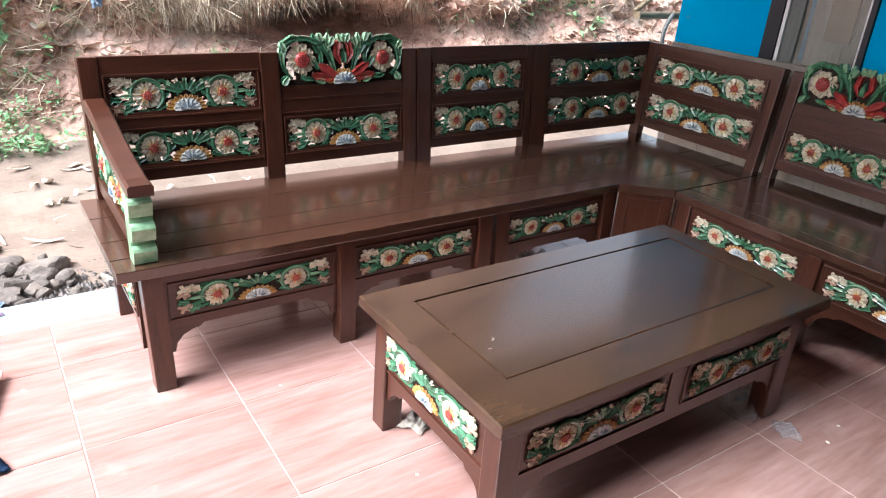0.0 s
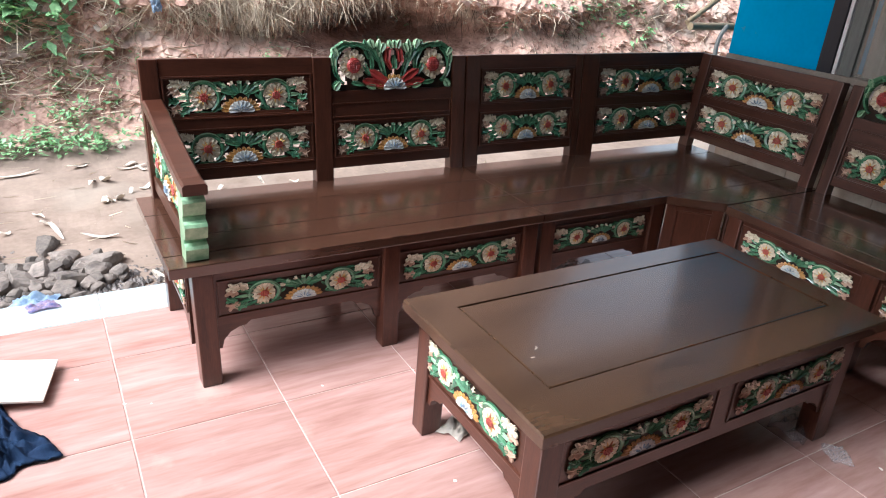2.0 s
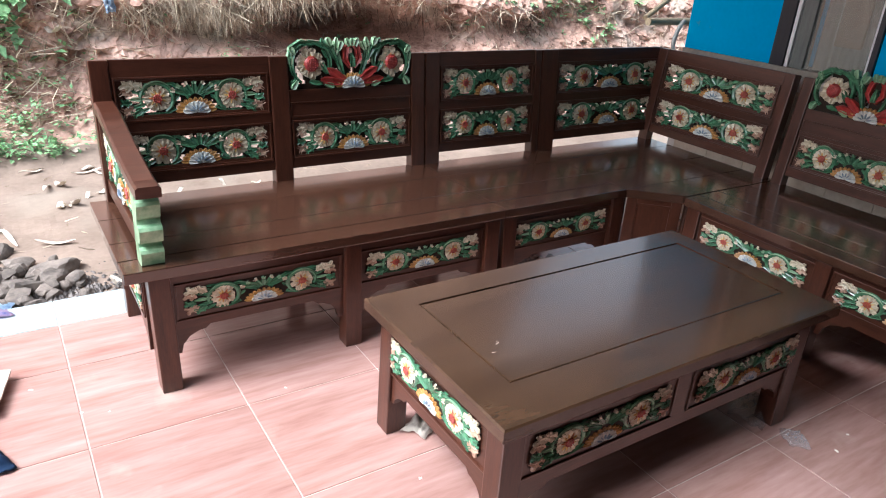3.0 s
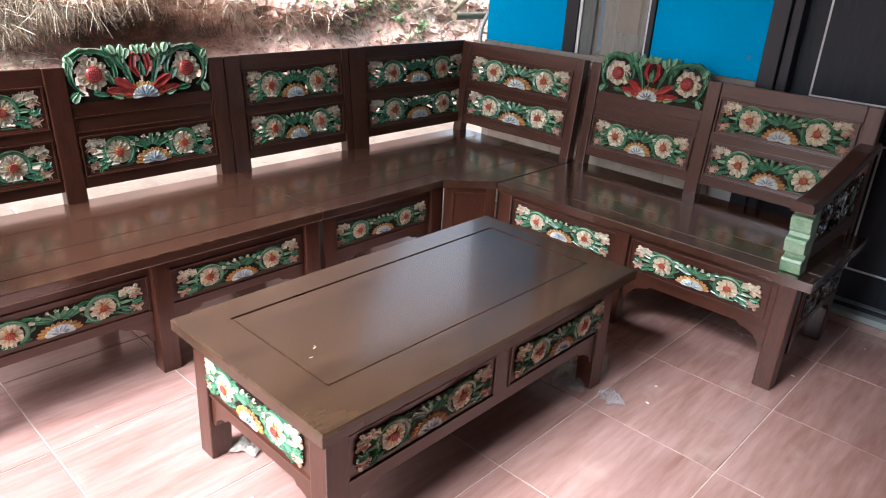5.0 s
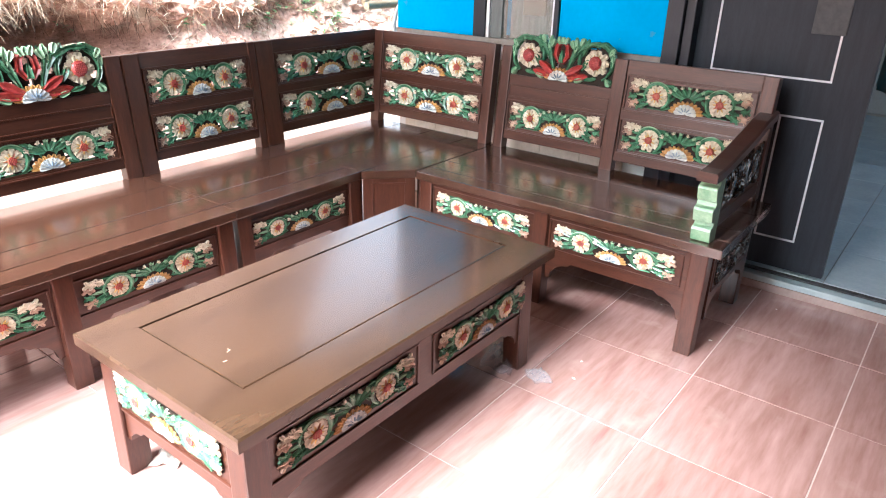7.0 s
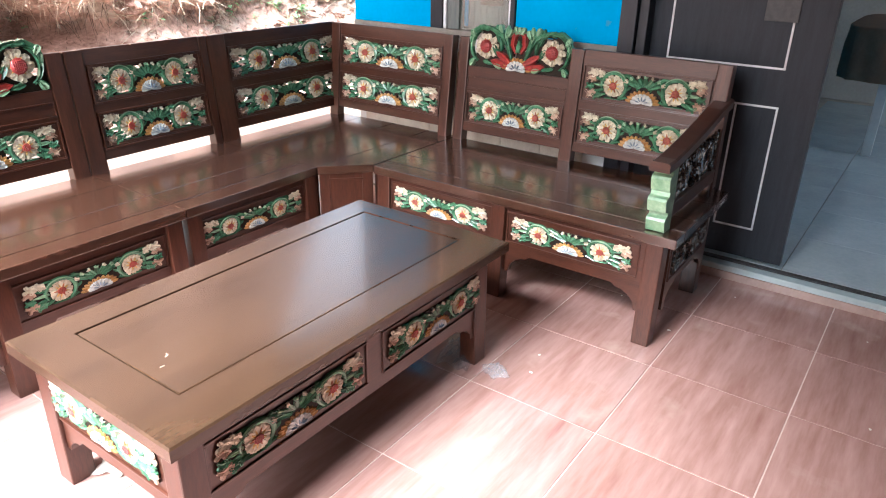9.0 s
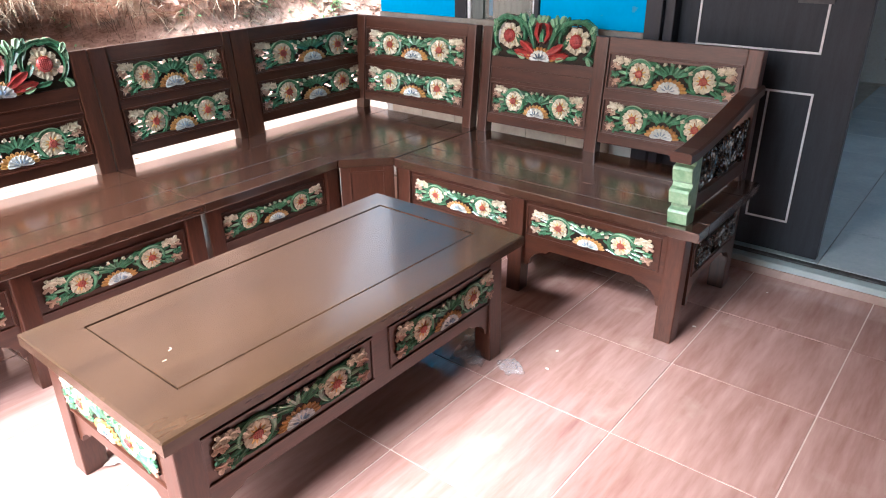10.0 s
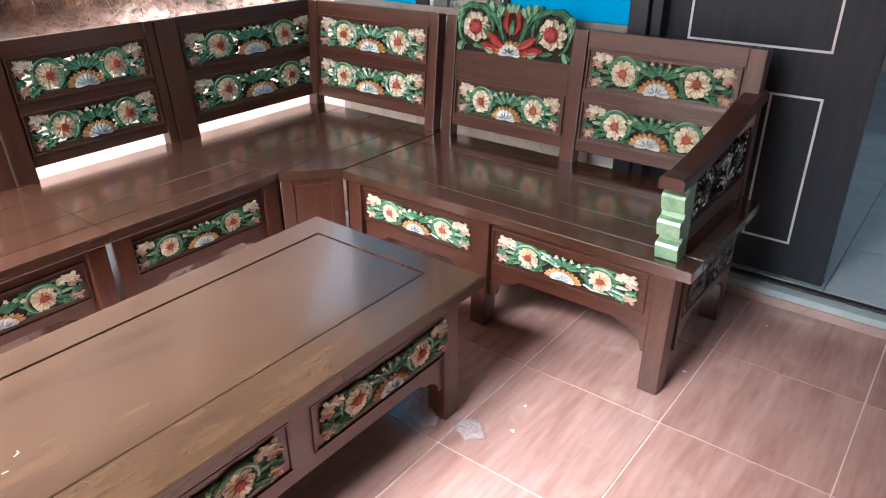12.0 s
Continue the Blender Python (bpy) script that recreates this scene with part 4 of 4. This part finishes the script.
def ground():
    xs = [-60, -30, -12, -6, -4] + list(np.arange(-2.6, 7.01, 0.03)) + [8, 10, 16, 30, 60]
    ss = [float(SIDES[0])] + list(np.arange(0.06, 3.9, 0.027)) + list(np.linspace(4.2, float(SIDES[-1]), 24))
    verts = [bank(float(x), float(s)) for s in ss for x in xs]
    n = len(xs)
    faces = [(j * n + i, j * n + i + 1, (j + 1) * n + i + 1, (j + 1) * n + i) for j in range(len(ss) - 1) for i in range(n - 1)]
    front = len(verts)
    verts += [Vector((x, y, -0.13)) for y in (-60, 2.3) for x in (-60, 60)]
    faces.append((front, front + 1, front + 3, front + 2))
    me = bpy.data.meshes.new("ground")
    me.from_pydata(verts, [], faces)
    me.materials.append(EARTH)
    me.materials.append(YARD)
    me.polygons.foreach_set("material_index", [1 if verts[f[0]].y < 4.25 + 0.25 * noise.noise(verts[f[0]] * 1.3) and verts[f[0]].z < 0.03 else 0 for f in faces])
    tagged(part("ground", me), "reddish earth yard rising to a cut earth bank", kind="structure")


ground()


def strands(name, label, mat, count, seed, where, length, width, droop, lean=0.5):
    """Many thin bent blades on the bank, as one object."""
    rnd = random.Random(seed)
    verts, faces = [], []
    for _ in range(count):
        x, s = where(rnd)
        while name != "roots" and 1.75 < x < 3.0 and 2.55 < s < 2.98:
            x, s = where(rnd)
        p = bank(x, s)
        out = Vector((rnd.gauss(0, 1) * lean, -rnd.uniform(0.15, 0.6), rnd.gauss(0.1, 0.6) - droop)).normalized()
        side = out.cross(Vector((rnd.gauss(0, 1), rnd.gauss(0, 1), rnd.gauss(0, 1)))).normalized()
        ln, w = rnd.uniform(*length), rnd.uniform(*width)
        p = p - out * 0.02
        k = len(verts)
        bend = Vector((rnd.gauss(0, 0.25), 0, -droop * 0.6)) * ln
        for f in (0, 0.5, 1):
            c = p + out * ln * f + bend * f * f
            ww = w * (1 - 0.7 * f)
            verts += [c - side * ww, c + side * ww]
        faces += [(k, k + 1, k + 3, k + 2), (k + 2, k + 3, k + 5, k + 4)]
    me = bpy.data.meshes.new(name)
    me.from_pydata(verts, [], faces)
    me.materials.append(mat)
    tagged(part(name, me), label, "plants", kind="stuff")


strands("dry_straw", "pale dry straw and roots over the earth bank", STRAW, 6500, 3, lambda r: (r.uniform(-2.2, 6.5), r.uniform(2.05, 3.7)), (0.05, 0.24), (0.0012, 0.0045), 0.3, 0.9)
strands("dry_grass", "dead grass hanging over the hollow of the bank", STRAW, 5200, 4, lambda r: (r.gauss(1.3, 0.34) if r.random() < 0.85 else r.gauss(2.3, 0.5), r.uniform(2.9, 3.35)), (0.05, 0.15), (0.001, 0.003), 0.8, 0.45)
strands("roots", "dark roots hanging in the bank", ROOT, 900, 5, lambda r: (r.uniform(0.8, 4.2), r.uniform(2.4, 3.0)), (0.06, 0.22), (0.0015, 0.004), 0.8, 0.4)
strands("bank_litter", "pale dry blades and stalks among the creepers", STRAW, 1500, 9, lambda r: (r.gauss(-0.4, 0.55), r.uniform(2.2, 3.5)), (0.06, 0.22), (0.002, 0.007), 0.1, 1.0)
strands("ground_straw", "dry straw lying on the yard", STRAW, 260, 6, lambda r: (r.uniform(-1.5, 3), r.uniform(0.5, 2.1)), (0.03, 0.14), (0.0015, 0.004), -0.05, 2.5)


def weeds(name, label, count, seed, where, size):
    rnd = random.Random(seed)
    verts, faces = [], []
    for _ in range(count):
        x, s = where(rnd)
        p = bank(x, s)
        up = Vector((rnd.gauss(0, 0.35), -0.35, 1)).normalized()
        stem = rnd.uniform(0.03, 0.13)
        for i in range(rnd.randint(6, 11)):
            c = p + up * stem * rnd.random() + Vector((rnd.gauss(0, 0.025), rnd.gauss(0, 0.02), 0))
            d = Vector((rnd.gauss(0, 1), rnd.gauss(-0.4, 0.7), rnd.gauss(0.15, 0.4))).normalized()
            n = d.cross(Vector((0, 0, 1)) + Vector((rnd.gauss(0, 0.3), rnd.gauss(0, 0.3), 0))).normalized()
            ln = rnd.uniform(*size)
            k = len(verts)
            sag = Vector((0, 0, -0.2 * ln))
            verts += [c, c + d * ln * 0.45 + n * ln * 0.27, c + d * ln * 0.5 + Vector((0, 0, -0.06 * ln)), c + d * ln * 0.45 - n * ln * 0.27, c + d * ln + sag]
            faces += [(k, k + 1, k + 2), (k, k + 2, k + 3), (k + 1, k + 4, k + 2), (k + 2, k + 4, k + 3)]
    me = bpy.data.meshes.new(name)
    me.from_pydata(verts, [], faces)
    me.materials.append(LEAF)
    tagged(part(name, me), label, "weeds", kind="stuff")


weeds("low_weeds", "small green weeds at the foot of the bank", 190, 11, lambda r: (r.gauss(-0.05, 0.42), 1.98 + abs(r.gauss(0, 0.2))), (0.02, 0.05))
weeds("climbing_weeds", "leafy green creeper on the bank", 190, 12, lambda r: (r.gauss(-0.12, 0.24), 3.45 - abs(r.gauss(0, 0.34))), (0.05, 0.12))
weeds("bank_weeds", "green tufts high on the bank", 60, 13, lambda r: (r.gauss(4.4, 0.35), r.uniform(2.7, 3.4)), (0.03, 0.08))
weeds("sprout", "green sprouts in the bank", 22, 14, lambda r: (r.uniform(0, 3.5), r.uniform(2.3, 2.9)), (0.02, 0.05))


# ---- stones, litter and clutter outside ----
def rock(size, seed, flat=0.65):
    rnd = random.Random(seed)
    bm = bmesh.new()
    bmesh.ops.create_icosphere(bm, subdivisions=3 if size > 0.06 else 2, radius=size)
    off = Vector((rnd.random() * 50, rnd.random() * 50, 0))
    k = (rnd.uniform(0.8, 1.3), rnd.uniform(0.7, 1.1), flat * rnd.uniform(0.8, 1.2))
    cuts = [(Vector((rnd.gauss(0, 1), rnd.gauss(0, 1), rnd.gauss(0.2, 0.8))).normalized(), size * rnd.uniform(0.5, 0.8)) for _ in range(9)]
    for v in bm.verts:
        for n, lim in cuts:
            over = v.co.dot(n) - lim
            if over > 0:
                v.co -= n * over
        d = 1.2 + 0.25 * noise.noise(v.co / size * 0.9 + off) + 0.16 * noise.noise(v.co / size * 2.3 + off) + 0.07 * noise.noise(v.co / size * 6 + off)
        v.co = Vector((v.co.x * k[0], v.co.y * k[1], v.co.z * k[2])) * d
    return finish(bm, "stone", STONE)


rocks = [rock(0.05, s) for s in range(5)] + [rock(0.085, 20 + s) for s in range(4)]
rnd = random.Random(8)
for i in range(110):
    big = i < 16
    x, y = rnd.gauss(-0.22, 0.2), rnd.gauss(2.82, 0.14)
    if y < 2.56:
        y = 2.56 + rnd.random() * 0.1
    if x > 0.13:
        x = 0.1 - rnd.random() * 0.4
    k = rnd.uniform(0.6, 1.0) if big else rnd.uniform(0.2, 0.85)
    ob = part("stone", rocks[5 + i % 4] if big else rocks[i % 5], m=pose(x, y, -0.12 + (0.012 if big else rnd.uniform(0.0, 0.03)), rnd.uniform(-20, 20), rnd.uniform(-20, 20), rnd.uniform(0, 360)) @ Matrix.Scale(k, 4))
    tagged(ob, "dark grey rough stone in a rubble heap", "stone", "rubble heap")


def gravel():
    """Small dark rubble between the stones."""
    rnd = random.Random(31)
    verts, faces = [], []
    for _ in range(3600):
        x, y = rnd.gauss(-0.25, 0.3), 2.5 + abs(rnd.gauss(0, 0.22))
        if x > 0.3:
            continue
        r = rnd.uniform(0.004, 0.017)
        k = len(verts)
        zz = -0.122 + 0.1 * max(0, 0.06 - abs(y - 2.75) * 0.2)
        verts += [Vector((x + r * rnd.uniform(0.6, 1.3) * a, y + r * rnd.uniform(0.6, 1.3) * d, zz + r * e)) for a, d, e in ((1, 0, 0), (-1, 0.2, 0), (0, 1, 0.1), (0.1, -1, 0), (0, 0, 0.9), (0, 0, -0.6))]
        faces += [(k, k + 2, k + 4), (k + 2, k + 1, k + 4), (k + 1, k + 3, k + 4), (k + 3, k, k + 4), (k + 2, k, k + 5), (k + 1, k + 2, k + 5), (k + 3, k + 1, k + 5), (k, k + 3, k + 5)]
    me = bpy.data.meshes.new("gravel")
    me.from_pydata(verts, [], faces)
    me.materials.append(RUBBLE)
    tagged(part("gravel", me), "dark grey-brown rubble and gravel beside the porch", "gravel", kind="stuff")


gravel()


def dry_leaf(seed):
    rnd = random.Random(seed)
    bm = bmesh.new()
    ln, w = rnd.uniform(0.05, 0.11), rnd.uniform(0.012, 0.022)
    rows = []
    for i in range(7):
        f = i / 6
        ww = w * math.sin(math.pi * (0.06 + 0.9 * f)) ** 0.7
        z = 0.012 * math.sin(f * 5 + seed) + 0.008
        rows.append([bm.verts.new((ln * (f - 0.5), k * ww, z + abs(k) * 0.006)) for k in (-1, 0, 1)])
    for p, q in zip(rows, rows[1:]):
        for k in range(2):
            bm.faces.new((p[k], p[k + 1], q[k + 1], q[k]))
    return finish(bm, "dry_leaf", DRYLEAF)


leaves = [dry_leaf(s) for s in range(5)]
rnd = random.Random(21)
for i in range(130):
    x, s = rnd.uniform(-0.9, 1.2), rnd.uniform(0.35, 2.1)
    if i > 40:
        x, s = rnd.uniform(-1.2, 5.0), rnd.uniform(2.0, 3.3)
    if i > 80:
        x, s = rnd.gauss(-0.5, 0.4), rnd.uniform(2.7, 3.4)
    p = bank(x, s)
    ob = part("dry_leaf", leaves[i % 5], m=pose(p.x, p.y, p.z + 0.004, 25 if i > 40 else 0, rnd.uniform(-15, 15), rnd.uniform(0, 360)) @ Matrix.Scale(rnd.uniform(0.6, 1.2) * (1.7 if i > 80 else 1), 4))
    tagged(ob, "pale dry leaf lying on the earth", "leaf", "fallen leaves")


def bark_strip(x, y, turn, length):
    p = bank(x, y - 2.3)
    ob = part("bark_strip", leaves[int(length * 50) % 5], m=pose(p.x, p.y, p.z + 0.006, 0, 0, turn) @ Matrix.Diagonal((length * 0.8 / 0.08, 0.6, 0.8, 1)))
    tagged(ob, "long pale dry bark strip lying on the yard", "bark", "bark strips")


for x, y, turn, length in ((-0.25, 4.08, 18, 0.24), (0.05, 4.15, 25, 0.22), (0.32, 4.09, 2, 0.26), (0.36, 4.05, -40, 0.12), (0.1, 3.9, 70, 0.11), (-0.16, 3.54, -65, 0.18), (0.07, 3.22, -20, 0.15), (-0.1, 3.35, -75, 0.2)):
    bark_strip(x, y, turn, length)


def tube(name, pts, radius, mat, label, category, joints=0):
    cu = bpy.data.curves.new(name, "CURVE")
    cu.dimensions, cu.bevel_depth, cu.bevel_resolution, cu.use_fill_caps = "3D", radius, 3, True
    sp = cu.splines.new("NURBS" if len(pts) > 2 else "POLY")
    sp.points.add(len(pts) - 1)
    for q, p in zip(sp.points, pts):
        q.co = (*p, 1)
    if len(pts) > 2:
        sp.use_endpoint_u, sp.order_u = True, 3
    cu.materials.append(mat)
    return tagged(new(name, cu), label, category)


tube("bamboo_pole", [(3.52, 3.2, 0.83), (4.8, 3.3, 0.82)], 0.024, BAMBOO, "weathered bamboo pole stacked beside the house", "pole")
tube("bamboo_pole", [(3.6, 3.3, 0.84), (4.6, 3.5, 1.3)], 0.018, BAMBOO, "slanting bamboo pole beside the house", "pole")
tube("bamboo_post", [(4.2, 3.28, -0.12), (4.2, 3.28, 0.9)], 0.03, BAMBOO, "bamboo post that carries the poles", "post")
tube("hose", [(3.8, 3.15, 0.84), (3.7, 3.12, 0.78), (3.68, 3.1, 0.64), (3.8, 3.1, 0.52), (3.95, 3.15, 0.2), (4.0, 3.2, -0.1)], 0.014, HOSE, "bent grey hose hanging from the bamboo pole", "hose")


def crumple(name, mats, w, d, height, seed, label, category, m, n=14, fold=9.0):
    """A crumpled sheet lying on what is below."""
    bm = bmesh.new()
    g = {}
    for i in range(n + 1):
        for j in range(n + 1):
            u, v = i / n - 0.5, j / n - 0.5
            r = 1 + 0.35 * noise.noise(Vector((u * 3, v * 3, seed * 7.7)))
            z = height * abs(noise.noise(Vector((u * fold, v * fold, seed * 3.1)))) * 1.6 + height * 0.5 * abs(noise.noise(Vector((u * fold * 2.3, v * fold * 2.3, seed * 1.3))))
            rim = min(0.5 - abs(u), 0.5 - abs(v)) * 5
            g[i, j] = bm.verts.new((u * w * r, v * d * r, 0.002 + z * min(1, 0.25 + rim)))
    for i in range(n):
        for j in range(n):
            bm.faces.new((g[i, j], g[i + 1, j], g[i + 1, j + 1], g[i, j + 1]))
    bmesh.ops.solidify(bm, geom=list(bm.faces), thickness=0.0012)
    return tagged(part(name, bm, mats, m=m, smooth=True), label, category)


crumple("paper", PAPER, 0.11, 0.07, 0.03, 1, "crumpled pale paper on the floor by the table leg", "paper", pose(0.79, 1.3, 0.001, 0, 0, 30), fold=4)
crumple("plastic_wrap", PLASTIC, 0.15, 0.1, 0.035, 2, "crumpled clear plastic wrap under the table", "plastic", pose(1.685, 0.908, 0.001, 0, 0, 20))
crumple("plastic_wrap", PLASTIC, 0.08, 0.06, 0.015, 3, "small scrap of clear plastic on the floor tiles", "plastic", pose(1.68, 0.762, 0.001, 0, 0, 50))
crumple("plastic_wrap", PLASTIC, 0.22, 0.16, 0.05, 4, "crumpled clear plastic wrap under the bench", "plastic", pose(1.72, 1.93, 0.001, 0, 0, -15))
crumple("wrapper", WRAP, 0.09, 0.05, 0.016, 5, "crumpled printed wrapper on the white border tiles", "wrapper", pose(-0.17, 2.41, 0.002, 0, 0, 10), fold=5)
crumple("plastic_bag", BLUEBAG, 0.15, 0.1, 0.03, 6, "pale blue plastic bag among the stones", "bag", pose(-0.2, 2.62, -0.09, 0, 0, 0), fold=5)
p = bank(0.62, 3.0)
crumple("plastic_scrap", BLUEBAG, 0.06, 0.12, 0.04, 7, "blue plastic scrap caught on the bank", "plastic", pose(p.x, p.y - 0.03, p.z, 70, 0, 10), fold=5)
crumple("cloth", NAVY, 0.2, 0.3, 0.05, 8, "crumpled navy blue cloth on the floor", "cloth", pose(-0.335, 1.71, 0.001, 0, 0, 25), n=40, fold=9)
tagged(part("cardboard_sheet", boxed(-0.16, 0.16, -0.1, 0.1, 0, 0.007, 0.001), CARD, m=pose(-0.32, 1.956, 0.034, 0, 5, -13)), "flat cardboard sheet resting on the blue cloth", "cardboard")


def putty_spot(seed):
    rnd = random.Random(seed)
    bm = bmesh.new()
    n = 9
    rim = [bm.verts.new((0.006 * rnd.uniform(0.6, 1.2) * math.cos(2 * math.pi * i / n), 0.005 * rnd.uniform(0.6, 1.2) * math.sin(2 * math.pi * i / n), 0)) for i in range(n)]
    top = bm.verts.new((0, 0, 0.0025))
    for i in range(n):
        bm.faces.new((rim[i], rim[(i + 1) % n], top))
    bm.faces.new(rim[::-1])
    return finish(bm, "putty_spot", PAPER)


spots = [putty_spot(s) for s in range(3)]
rnd = random.Random(5)
for i in range(16):
    x, y = rnd.uniform(1.5, 2.7), rnd.uniform(-0.5, 0.75)
    if i > 10:
        x, y = rnd.uniform(-0.3, 0.7), rnd.uniform(1.1, 2.2)
    tagged(part("putty_spot", spots[i % 3], m=pose(x, y, 0.0003, 0, 0, rnd.uniform(0, 360)) @ Matrix.Scale(rnd.uniform(0.5, 1.1), 4)), "dried pale putty spot on the floor tiles", "spot", "floor spots")
